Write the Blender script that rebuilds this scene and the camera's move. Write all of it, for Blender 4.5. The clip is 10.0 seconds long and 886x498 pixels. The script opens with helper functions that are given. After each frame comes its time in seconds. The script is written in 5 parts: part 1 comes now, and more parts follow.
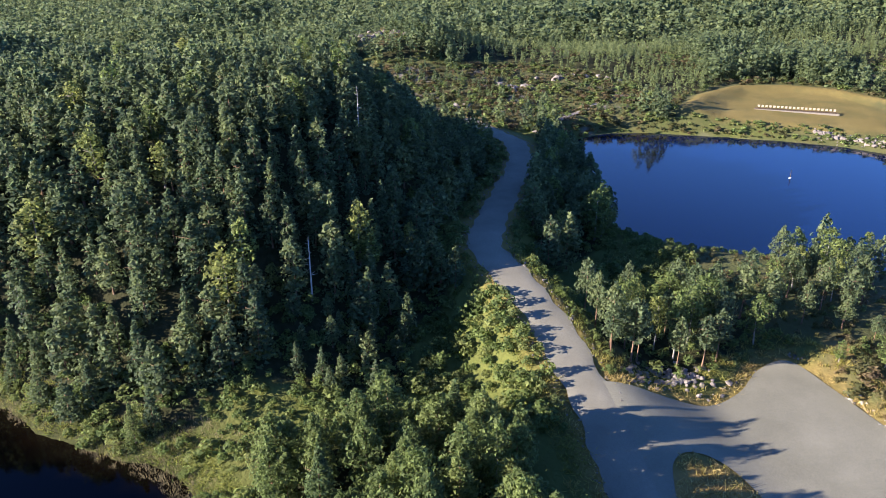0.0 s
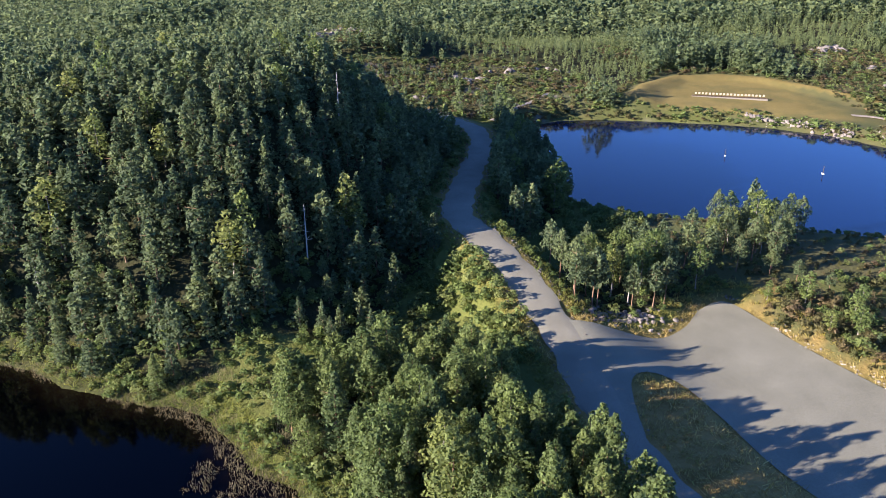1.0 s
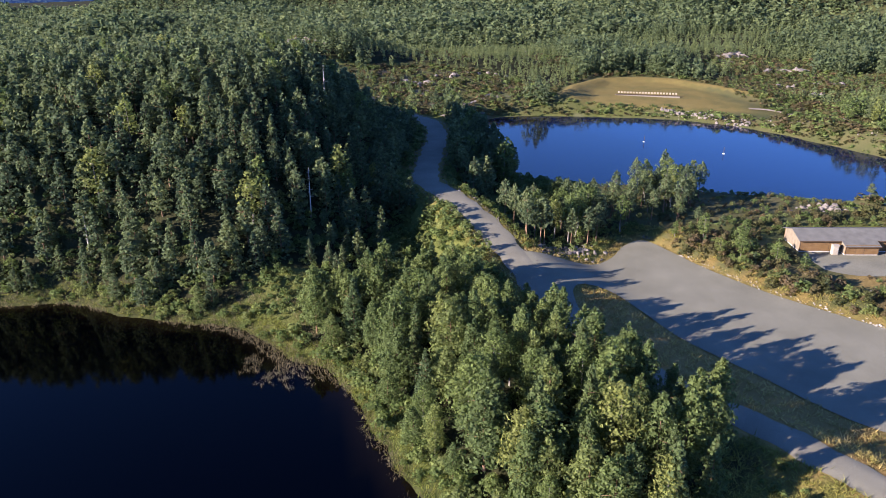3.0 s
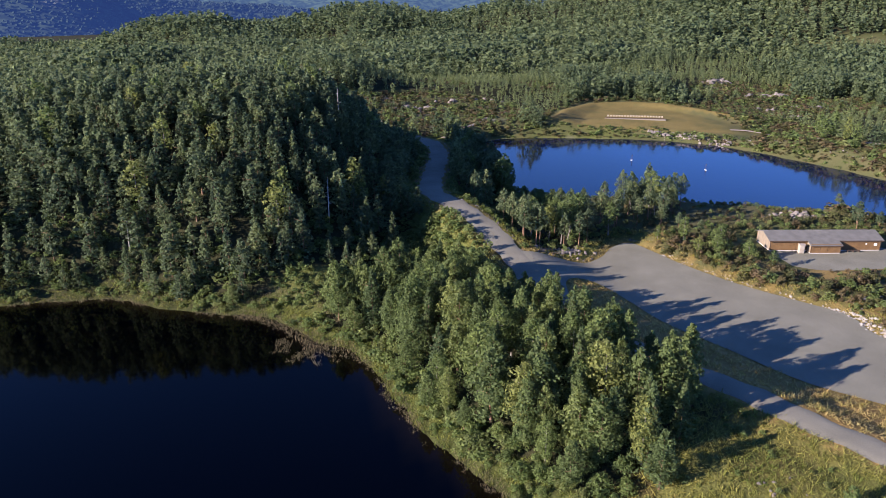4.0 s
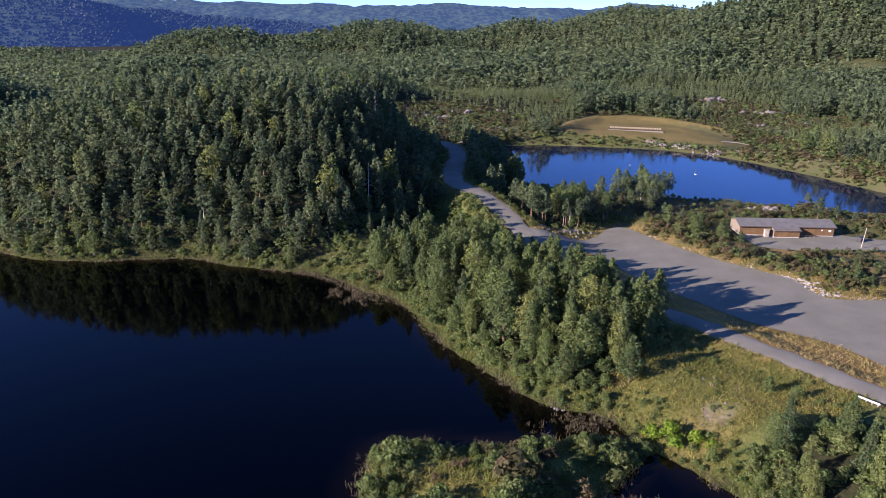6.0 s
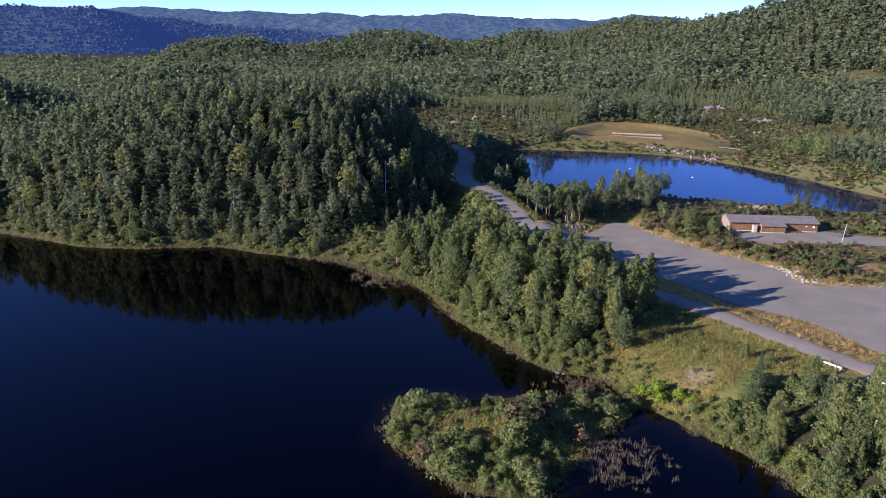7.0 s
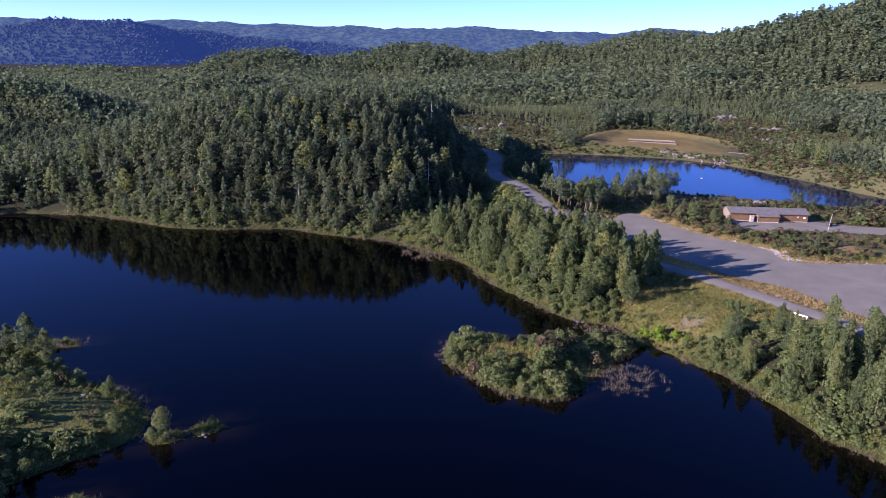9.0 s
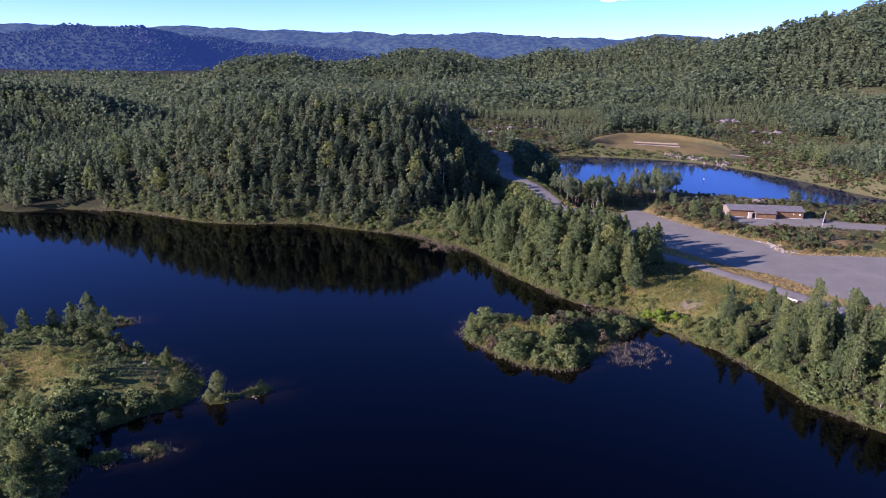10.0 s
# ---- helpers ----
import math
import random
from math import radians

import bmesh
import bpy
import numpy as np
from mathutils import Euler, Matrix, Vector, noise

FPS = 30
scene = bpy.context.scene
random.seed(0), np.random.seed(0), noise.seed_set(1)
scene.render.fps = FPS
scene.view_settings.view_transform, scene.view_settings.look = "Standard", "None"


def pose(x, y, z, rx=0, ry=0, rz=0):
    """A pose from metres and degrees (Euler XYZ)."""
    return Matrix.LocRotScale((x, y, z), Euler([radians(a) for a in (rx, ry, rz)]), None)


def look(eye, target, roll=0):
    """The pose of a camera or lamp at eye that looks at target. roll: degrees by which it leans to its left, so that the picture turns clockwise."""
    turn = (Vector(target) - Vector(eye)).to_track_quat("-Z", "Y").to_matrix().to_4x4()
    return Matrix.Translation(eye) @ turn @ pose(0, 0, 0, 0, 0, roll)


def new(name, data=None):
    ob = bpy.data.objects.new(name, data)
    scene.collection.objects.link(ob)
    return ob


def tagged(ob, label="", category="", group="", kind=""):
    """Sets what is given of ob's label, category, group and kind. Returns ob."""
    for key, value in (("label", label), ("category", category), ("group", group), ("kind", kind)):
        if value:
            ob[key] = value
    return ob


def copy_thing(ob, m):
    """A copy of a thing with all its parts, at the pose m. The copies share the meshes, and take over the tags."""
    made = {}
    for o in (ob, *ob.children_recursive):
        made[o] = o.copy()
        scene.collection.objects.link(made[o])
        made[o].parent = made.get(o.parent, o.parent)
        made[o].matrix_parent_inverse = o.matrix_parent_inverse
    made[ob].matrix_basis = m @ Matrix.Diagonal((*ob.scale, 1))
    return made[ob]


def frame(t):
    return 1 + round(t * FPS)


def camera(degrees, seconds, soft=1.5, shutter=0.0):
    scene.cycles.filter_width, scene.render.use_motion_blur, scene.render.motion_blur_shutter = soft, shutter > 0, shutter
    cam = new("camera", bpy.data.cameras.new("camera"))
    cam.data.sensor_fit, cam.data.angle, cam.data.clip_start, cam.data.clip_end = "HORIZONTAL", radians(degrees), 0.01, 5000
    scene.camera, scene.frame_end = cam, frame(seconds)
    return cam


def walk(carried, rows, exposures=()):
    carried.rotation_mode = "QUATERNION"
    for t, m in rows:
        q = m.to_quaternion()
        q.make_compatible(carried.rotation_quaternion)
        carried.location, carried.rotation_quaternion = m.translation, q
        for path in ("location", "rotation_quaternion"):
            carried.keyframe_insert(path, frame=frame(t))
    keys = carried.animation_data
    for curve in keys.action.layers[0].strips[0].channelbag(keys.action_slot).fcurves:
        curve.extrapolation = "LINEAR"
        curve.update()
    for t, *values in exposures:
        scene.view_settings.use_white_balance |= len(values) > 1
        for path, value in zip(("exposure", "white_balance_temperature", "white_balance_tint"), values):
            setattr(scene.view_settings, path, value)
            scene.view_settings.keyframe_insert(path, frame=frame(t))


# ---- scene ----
cam = camera(64.3, 10.0, soft=0.5)
PATH = [
    (0, (0.715, 1.808, 63.7), (0.755, 3.639, 62.897), -0.5),
    (0.5, (-2.192, -5.511, 63.484), (-2.063, -3.682, 62.687), -0.9),
    (1, (-5.103, -13.184, 63.289), (-4.926, -11.36, 62.488), -0.6),
    (1.5, (-8.03, -20.808, 63.145), (-7.791, -18.991, 62.346), 0.2),
    (2, (-11.239, -28.681, 63.015), (-10.937, -26.874, 62.212), -1.2),
    (2.5, (-14.388, -36.615, 62.932), (-14.059, -34.813, 62.131), -0.6),
    (2.7, (-15.598, -39.878, 62.918), (-15.258, -38.073, 62.128), -0.3),
    (3.8, (-21.999, -58.317, 62.794), (-21.626, -56.478, 62.104), -0.5),
    (4, (-23.109, -61.613, 62.787), (-22.737, -59.771, 62.104), -0.4),
    (4.5, (-25.7, -69.739, 62.775), (-25.331, -67.889, 62.109), -0.2),
    (5, (-28.33, -77.973, 62.713), (-27.964, -76.119, 62.058), 0.1),
    (5.5, (-30.891, -85.971, 62.728), (-30.528, -84.113, 62.084), 0.4),
    (5.7, (-31.893, -89.189, 62.732), (-31.534, -87.329, 62.091), 0.6),
    (6.8, (-37.367, -106.985, 62.761), (-37.017, -105.115, 62.145), 0.8),
    (7, (-38.435, -110.156, 62.777), (-38.091, -108.283, 62.166), 1.0),
    (7.5, (-41.188, -117.957, 63.018), (-40.858, -116.08, 62.414), 1.1),
    (8, (-44.088, -126.175, 63.256), (-43.772, -124.293, 62.658), 1.2),
    (8.5, (-46.993, -134.18, 63.502), (-46.688, -132.294, 62.911), 1.1),
    (9, (-49.968, -142.376, 63.622), (-49.674, -140.485, 63.041), 1.1),
    (9.5, (-52.801, -149.947, 63.775), (-52.512, -148.053, 63.201), 1.1),
    (10, (-55.556, -156.943, 63.946), (-55.277, -155.045, 63.379), 1.1),
]
walk(cam, [(t, look(eye, target, roll)) for t, eye, target, roll in PATH],
     exposures=[(0, 2.15, 6060, 21), (2.5, 2.01, 6010, 25), (4.5, 1.55, 5900, 29), (7, 1.48, 5700, 40), (10, 1.48, 5480, 52)])

from mathutils import geometry

# ---------------------------------------------------------------- world and sun
SUN_FROM = Vector((-0.925, -0.235, 0.318)).normalized()
world = bpy.data.worlds.new("sky")
scene.world = world
world.use_nodes = True
wn = world.node_tree.nodes
sky = wn.new("ShaderNodeTexSky")
sky.sky_type = "NISHITA"
sky.sun_disc = False
sky.sun_elevation = math.asin(SUN_FROM.z)
sky.sun_rotation = math.atan2(SUN_FROM.x, SUN_FROM.y)
sky.air_density, sky.dust_density, sky.ozone_density = 0.55, 0.0, 7.0
wn["Background"].inputs["Strength"].default_value = 0.092
world.node_tree.links.new(sky.outputs["Color"], wn["Background"].inputs["Color"])

sun = new("sun", bpy.data.lights.new("sun", "SUN"))
sun.data.energy, sun.data.angle, sun.data.color = 5.0, radians(0.5), (1.0, 0.88, 0.69)
sun.matrix_world = look((0, 0, 200), Vector((0, 0, 200)) - SUN_FROM)

# ---------------------------------------------------------------- plan (metres)
LAKE_Z, FAR_LAKE_Z = 0.0, -1.3
LAKE = [(-230, 150), (-180, 119), (-164, 122), (-142, 118), (-128, 113), (-112, 102), (-97, 95), (-82, 94), (-66, 92), (-53, 84),
        (-42, 79), (-34, 76), (-28, 70), (-23, 62), (-17, 58), (-14, 50), (-11, 40), (-9, 31), (-4, 20), (1, 11), (5, 5), (11, 2), (14, -3),
        (16, -9), (19, -16), (26, -28), (29, -41), (32, -53), (40, -66), (60, -105), (110, -220), (0, -340), (-200, -330), (-330, -100), (-320, 60)]
ISLE = [(-28, -8), (-27, -15), (-23, -23), (-17, -29), (-11, -31), (-5, -27), (1, -21), (7, -16), (12, -12), (15, -8), (9, -6), (-3, -6), (-14, -4), (-24, -2)]
ISLE_B = [(-142, -14), (-130, -3), (-116, 1), (-107, -5), (-98, -14), (-89, -20), (-83, -29), (-85, -37), (-92, -41), (-99, -48), (-97, -62),
          (-103, -72), (-111, -66), (-113, -52), (-113, -41), (-121, -33), (-136, -28)]
ISLETS = [(-79, -36, 1.7), (-71.5, -34, 1.6), (-107, 3.5, 1.8), (-87, -52.5, 1.3), (-93, -54, 1.4)]
FAR_LAKE = [(50, 239), (59, 248), (69, 253), (91, 250), (109, 244), (130, 236), (152, 220), (163, 203), (171, 182), (178, 160), (184, 135), (191, 116),
            (186, 104), (168, 98), (150, 99), (138, 103), (129, 110), (122, 118), (111, 128), (96, 132), (80, 138), (58, 147), (46, 157), (48, 170), (49, 182), (48, 198), (44, 215)]
MAIN_ROAD = [(24.5, 58, 4.2), (24.5, 68, 4.2), (22.6, 82, 6.3), (20, 93, 8.8), (16, 106, 11.3), (11.5, 120, 11.5), (12.6, 133, 10.8), (15.5, 145, 10), (20, 163, 9),
             (24.4, 180, 8), (27.5, 198, 7), (27, 213, 7), (22, 226, 6.6), (17, 240, 6.0), (15, 250, 5.6)]
LOWER_ROAD = [(24.5, 68, 4.2), (25, 58, 4.3), (27.5, 46, 4.6), (32, 35, 5), (39, 24, 5.1), (45, 12, 5.2), (50, 2, 5.2), (58, -14, 5.2), (68, -34, 5), (90, -80, 5)]
LOT_Z = 2.6
LOT = [(22.5, 70), (21.5, 83), (27, 84.5), (34, 83.5), (40, 83.5), (46, 87), (51, 92.5), (57, 95), (60, 87), (62.5, 78), (68, 65), (75, 54), (80, 46), (79, 37.5), (84, 33), (109, 29), (150, 20),
       (150, -12), (79, -12), (65, 13), (55, 25), (49, 38), (43, 51), (40.5, 62), (38.5, 69), (36, 72), (33, 72.5), (30.6, 70.5), (29.4, 66.5), (28.6, 62), (27.6, 57), (24.5, 57), (23, 64)]
STRIP = [(29, 69), (38, 69), (43, 51), (49, 38), (55, 25), (65, 13), (79, -12), (70, -25), (53, 0), (42, 22), (35, 35), (30.5, 46), (28, 58)]
WOOD_A = [(-24, 66), (-17, 74), (-4, 78), (5, 77), (11, 70), (15, 60), (20, 48), (26, 38), (34, 28), (35, 17), (27, 13), (16, 5), (8, 8), (-2, 22), (-8, 36), (-12, 50), (-16, 60)]
WOOD_C = [(27, 89), (40, 89), (52, 97), (62, 103), (73, 105), (86, 116), (84, 127), (72, 124), (58, 114), (44, 110), (32, 112), (26, 104)]
WOOD_D = [(27, -20), (37, -16), (48, -20), (56, -29), (66, -44), (86, -85), (60, -100), (42, -66), (33, -50), (28, -34)]
WOOD_F = [(24, 125), (36, 138), (46, 160), (46, 200), (42, 225), (34, 215), (34, 195), (29, 175), (22, 150)]
MEADOW = [(14, 6), (26, 13), (36, 20), (44, 8), (52, -8), (44, -12), (34, -8), (20, -16), (15, -6)]
RANGE = [(95, 257), (108, 251), (125, 244), (150, 229), (168, 213), (186, 208), (202, 222), (190, 258), (170, 292), (150, 301), (130, 301), (108, 282)]
BERM = [(99, 262, 6.5), (112, 281, 6.8), (132, 297, 6.8), (152, 297, 6.7), (168, 289, 6.3), (180, 268, 5.8), (190, 244, 5)]
ROADSIDE = [(-3, 79), (8, 79), (17.5, 76), (17, 94), (12, 104), (7, 112), (0, 102)]
LOT_BANK = [(59.5, 91), (63.5, 79), (69, 66.5), (76.5, 55.5), (82, 47), (81, 38.5), (85, 35), (97, 32.5), (106, 34), (103, 56), (84, 60), (84, 77), (80, 92), (66, 100)]
SPIT_N = [(30, 111), (44, 109), (58, 113), (72, 123), (60, 141), (46, 152), (34, 146)]
INLET = [(-42, 77), (-22, 58), (-13, 60), (-13, 70), (-20, 78), (-34, 84)]
HEATH = [(58, 100), (84, 96), (122, 95), (126, 108), (112, 125), (96, 129), (80, 135), (62, 143), (52, 140)]
YARD = [(84, 62), (86, 78), (88, 92), (118, 88), (124, 74), (150, 62), (150, 36), (112, 44), (102, 60)]


# ---------------------------------------------------------------- arithmetic on the plan
def hashed(i, j, seed):
    n = (i.astype(np.int64) * 374761393 + j.astype(np.int64) * 668265263 + seed * 974634777) & 0x7FFFFFFF
    n = ((n ^ (n >> 13)) * 1274126177) & 0x7FFFFFFF
    return ((n ^ (n >> 16)) & 0xFFFF) / 65535.0


def lattice(x, y, seed=0):
    """Smooth value noise, 0 to 1."""
    i, j = np.floor(x), np.floor(y)
    u, v = x - i, y - j
    u, v = u * u * (3 - 2 * u), v * v * (3 - 2 * v)
    a, b = hashed(i, j, seed), hashed(i + 1, j, seed)
    c, d = hashed(i, j + 1, seed), hashed(i + 1, j + 1, seed)
    return (a * (1 - u) + b * u) * (1 - v) + (c * (1 - u) + d * u) * v


def rough(x, y, size, seed=0, octaves=4):
    total, amp, top = 0, 1.0, 0
    for k in range(octaves):
        total = total + amp * lattice(x / size * 2 ** k, y / size * 2 ** k, seed + k)
        top += amp
        amp *= 0.5
    return total / top


def step(a, b, x):
    u = np.clip((x - a) / (b - a), 0, 1)
    return u * u * (3 - 2 * u)


def smooth_loop(points, cuts=5, closed=True):
    """Catmull-Rom through the points of a plan."""
    p = np.array(points, float)
    n = len(p)
    out = []
    for k in range(n if closed else n - 1):
        if closed:
            a, b, c, d = p[k - 1], p[k], p[(k + 1) % n], p[(k + 2) % n]
        else:
            a, b, c, d = p[max(k - 1, 0)], p[k], p[k + 1], p[min(k + 2, n - 1)]
        for s in range(cuts):
            u = s / cuts
            out.append(0.5 * (2 * b + (c - a) * u + (2 * a - 5 * b + 4 * c - d) * u * u + (3 * b - a - 3 * c + d) * u ** 3))
    if not closed:
        out.append(p[-1])
    return np.array(out)


def inside(x, y, poly):
    poly = np.asarray(poly, float)
    hit = np.zeros(np.shape(x), bool)
    for k in range(len(poly)):
        (ax, ay), (bx, by) = poly[k - 1, :2], poly[k, :2]
        if ay == by:
            continue
        hit ^= ((ay > y) != (by > y)) & (x < (bx - ax) * (y - ay) / (by - ay) + ax)
    return hit


def away(x, y, line, closed=False):
    """Distance to a line of the plan, and the height of its nearest point where it has one."""
    line = np.asarray(line, float)
    (x0, y0), (x1, y1) = line[:, :2].min(0) - 45, line[:, :2].max(0) + 45
    close = (x > x0) & (x < x1) & (y > y0) & (y < y1)
    if not close.all():
        far_d, far_h = np.full(np.shape(x), 1e3), np.zeros(np.shape(x))
        if close.any():
            far_d[close], far_h[close] = away(x[close], y[close], line, closed)
        return far_d, far_h
    best, height = np.full(np.shape(x), 1e9), np.zeros(np.shape(x))
    for k in range(0 if closed else 1, len(line)):
        a, b = line[k - 1], line[k]
        e = b[:2] - a[:2]
        u = np.clip(((x - a[0]) * e[0] + (y - a[1]) * e[1]) / max(e @ e, 1e-9), 0, 1)
        d = np.hypot(x - a[0] - u * e[0], y - a[1] - u * e[1])
        near = d < best
        best = np.where(near, d, best)
        if line.shape[1] > 2:
            height = np.where(near, a[2] + u * (b[2] - a[2]), height)
    return best, height


def shore(x, y, poly):
    """Signed distance to a closed outline: plus outside."""
    poly = np.asarray(poly, float)
    (x0, y0), (x1, y1) = poly.min(0), poly.max(0)
    d = away(x, y, poly, True)[0]
    box = (x > x0) & (x < x1) & (y > y0) & (y < y1)
    d[box] = np.where(inside(x[box], y[box], poly), -d[box], d[box])
    return d


LAKE_S, ISLE_S, ISLE_BS, FAR_LAKE_S = (smooth_loop(p, 3) for p in (LAKE, ISLE, ISLE_B, FAR_LAKE))
ROAD_S, LOWER_S = smooth_loop(MAIN_ROAD, 4, False), smooth_loop(LOWER_ROAD, 4, False)
LOT_S = smooth_loop(LOT, 4)
YARD_S = smooth_loop([(85.5, 79), (85, 73), (91, 67), (104, 65), (116, 62), (150, 52), (150, 60), (128, 69), (119, 74), (114.5, 77.5), (100, 82)], 4)
HOUSE_AXIS = [(87.5, 84.7), (114, 79.2)]


def lot_z(x, y):
    d, h = away(x, y, ROAD_S)
    w = step(20, 3.2, d)
    return LOT_Z * (1 - w) + (h - 0.03) * w


def off_yard(x, y):
    """Distance to the gravel yard or the clubhouse's footing."""
    return np.minimum(shore(x, y, YARD_S), away(x, y, HOUSE_AXIS)[0] - 5.5)


def bump(x, y, cx, cy, rx, ry, power=1.0):
    return np.exp(-(((x - cx) / rx) ** 2 + ((y - cy) / ry) ** 2) ** power)


def lake_edge(x, y):
    """Distance to the near lake's water line, plus on land."""
    wob = (rough(x, y, 5, 71, 3) - 0.5) * 2.2
    d = shore(x, y, LAKE_S)
    for isle in (ISLE_S, ISLE_BS):
        d = np.maximum(d, -shore(x, y, isle))
    for cx, cy, rad in ISLETS:
        d = np.maximum(d, rad - np.hypot((x - cx) / 1.5, y - cy))
    return d + wob


def far_lake_edge(x, y):
    d = np.maximum(shore(x, y, FAR_LAKE_S), 3.4 - np.hypot((x - 136) / 1.25, y - 117))
    return d + (rough(x, y, 6, 77, 3) - 0.5) * 2.5


def ground(x, y):
    """Height of the ground."""
    x, y = np.asarray(x, float), np.asarray(y, float)
    far = step(230, 420, y)
    z = 3.2 + 31 * bump(x, y, -40, 160, np.where(x > -40, 44, 106), 62, 1.8) + 3.6 * bump(x, y, 16, 38, 22, 34)
    z = z + 3 * bump(x, y, 45, -30, 22, 40) + 15 * bump(x, y, -262, 322, 78, 66, 1.5) + 7 * bump(x, y, -200, 548, 90, 60) + 14 * bump(x, y, -28, 364, 52, 40)
    # the long ridge behind the valley and the high hill that it climbs to
    z = z + 22 * bump(x, y, -185, 845, 80, 90) + 12 * bump(x, y, -80, 850, 90, 80) + 31 * bump(x, y, 66, 862, 80, 100, 1.3) + 24 * bump(x, y, 215, 850, 70, 90)
    z = z + 105 * bump(x, y, 640, 610, 270, 170) + 42 * bump(x, y, 345, 785, 105, 105)
    # bump at (-350, 190): hill out of view, added to shade the valley's west end
    z = z + 38 * bump(x, y, -350, 190, 90, 115) + 7 * bump(x, y, 110, 345, 120, 50) + 14 * bump(x, y, 260, 60, 60, 110) + far * 3
    z = z - 15 * step(-120, -250, x) * step(400, 560, y) - 26 * step(930, 1150, y)
    z = z + (rough(x, y, 60, 3) - 0.5) * (4 + 9 * far) + (rough(x, y, 9, 9, 3) - 0.5) * 1.2
    z = z - np.maximum(z - 6, 0) * 0.85 * bump(x, y, 138, 300, 72, 44, 2)
    # shooting range terrace and its bank
    terrace = step(6, -4, shore(x, y, RANGE))
    z = z * (1 - terrace) + terrace * (2.5 + 0.05 * (y - 240))
    d, h = away(x, y, BERM)
    z = np.maximum(z, np.where(d < 30, h - 0.30 * np.maximum(d - 1.0, 0), z))
    # lot, yard
    yard = step(5, -1, shore(x, y, YARD))
    z = z * (1 - yard) + yard * 2.9
    # lakes
    d = lake_edge(x, y)
    land = LAKE_Z + (np.maximum(z, 0.5) - LAKE_Z) * step(-4, 17, d) * step(-1.5, 2.5, d)
    z = np.where(d > 0, land, np.where(d > -400, LAKE_Z - np.clip(0.28 * -d - 0.1, -0.1, 3), z))
    d = far_lake_edge(x, y)
    land = FAR_LAKE_Z + (np.maximum(z, -0.9) - FAR_LAKE_Z) * step(-3, 12, d) * step(-1.2, 2, d)
    z = np.where(d > 0, land, FAR_LAKE_Z - np.clip(0.3 * -d - 0.1, -0.1, 3))
    # roads and lot cut in
    d = shore(x, y, LOT_S)
    w = step(5, 0.3, d)
    z = z * (1 - w) + w * (lot_z(x, y) - 0.15)
    for line, half, fall in ((LOWER_S, 2.9, 6), (ROAD_S, 3.4, 11)):
        d, h = away(x, y, line)
        w = step(half + fall, half + 0.4, d) * step(-0.5, 4.5, shore(x, y, LOT_S))
        z = z * (1 - w) + w * (h - 0.12)
    return z


# ---------------------------------------------------------------- materials
def material(name, rough_value=0.8, specular=0.3):
    m = bpy.data.materials.new(name)
    m.use_nodes = True
    b = m.node_tree.nodes["Principled BSDF"]
    b.inputs["Roughness"].default_value = rough_value
    b.inputs["Specular IOR Level"].default_value = specular
    return m, m.node_tree.nodes, m.node_tree.links, b


def noise_node(nodes, links, size, detail=5, seed=0.0, object_space=False):
    coord = nodes.new("ShaderNodeTexCoord" if object_space else "ShaderNodeNewGeometry")
    tex = nodes.new("ShaderNodeTexNoise")
    tex.noise_dimensions = "4D"
    tex.inputs["Scale"].default_value = 1 / size
    tex.inputs["Detail"].default_value = detail
    tex.inputs["W"].default_value = seed
    links.new(coord.outputs["Object" if object_space else "Position"], tex.inputs["Vector"])
    return tex.outputs["Fac"]


def ramp(nodes, links, fac, stops):
    r = nodes.new("ShaderNodeValToRGB")
    while len(r.color_ramp.elements) < len(stops):
        r.color_ramp.elements.new(0.5)
    for e, (at, c) in zip(r.color_ramp.elements, stops):
        e.position, e.color = at, (*c, 1)
    links.new(fac, r.inputs["Fac"])
    return r.outputs["Color"]


def mix(nodes, links, fac, a, b, blend="MIX"):
    n = nodes.new("ShaderNodeMix")
    n.data_type, n.blend_type = "RGBA", blend
    for sock, v in ((n.inputs["Factor"], fac), (n.inputs["A"], a), (n.inputs["B"], b)):
        if isinstance(v, (int, float)):
            sock.default_value = v
        elif isinstance(v, tuple):
            sock.default_value = (*v, 1)
        else:
            links.new(v, sock)
    return n.outputs["Result"]


def attribute(nodes, name):
    a = nodes.new("ShaderNodeAttribute")
    a.attribute_name = name
    return a.outputs["Fac"]


def bumped(nodes, links, b, height, strength=0.5, distance=0.1):
    n = nodes.new("ShaderNodeBump")
    n.inputs["Strength"].default_value, n.inputs["Distance"].default_value = strength, distance
    links.new(height, n.inputs["Height"])
    links.new(n.outputs["Normal"], b.inputs["Normal"])


def plain(name, c1, c2, size=1.0, roughness=0.8, bump_size=0.1, bump_strength=0.4, specular=0.3, metal=0.0):
    m, n, l, b = material(name, roughness, specular)
    b.inputs["Metallic"].default_value = metal
    fac = noise_node(n, l, size, 6)
    l.new(ramp(n, l, fac, [(0.3, c1), (0.7, c2)]), b.inputs["Base Color"])
    bumped(n, l, b, noise_node(n, l, bump_size, 4, 3.0), bump_strength, bump_size * 0.4)
    return m


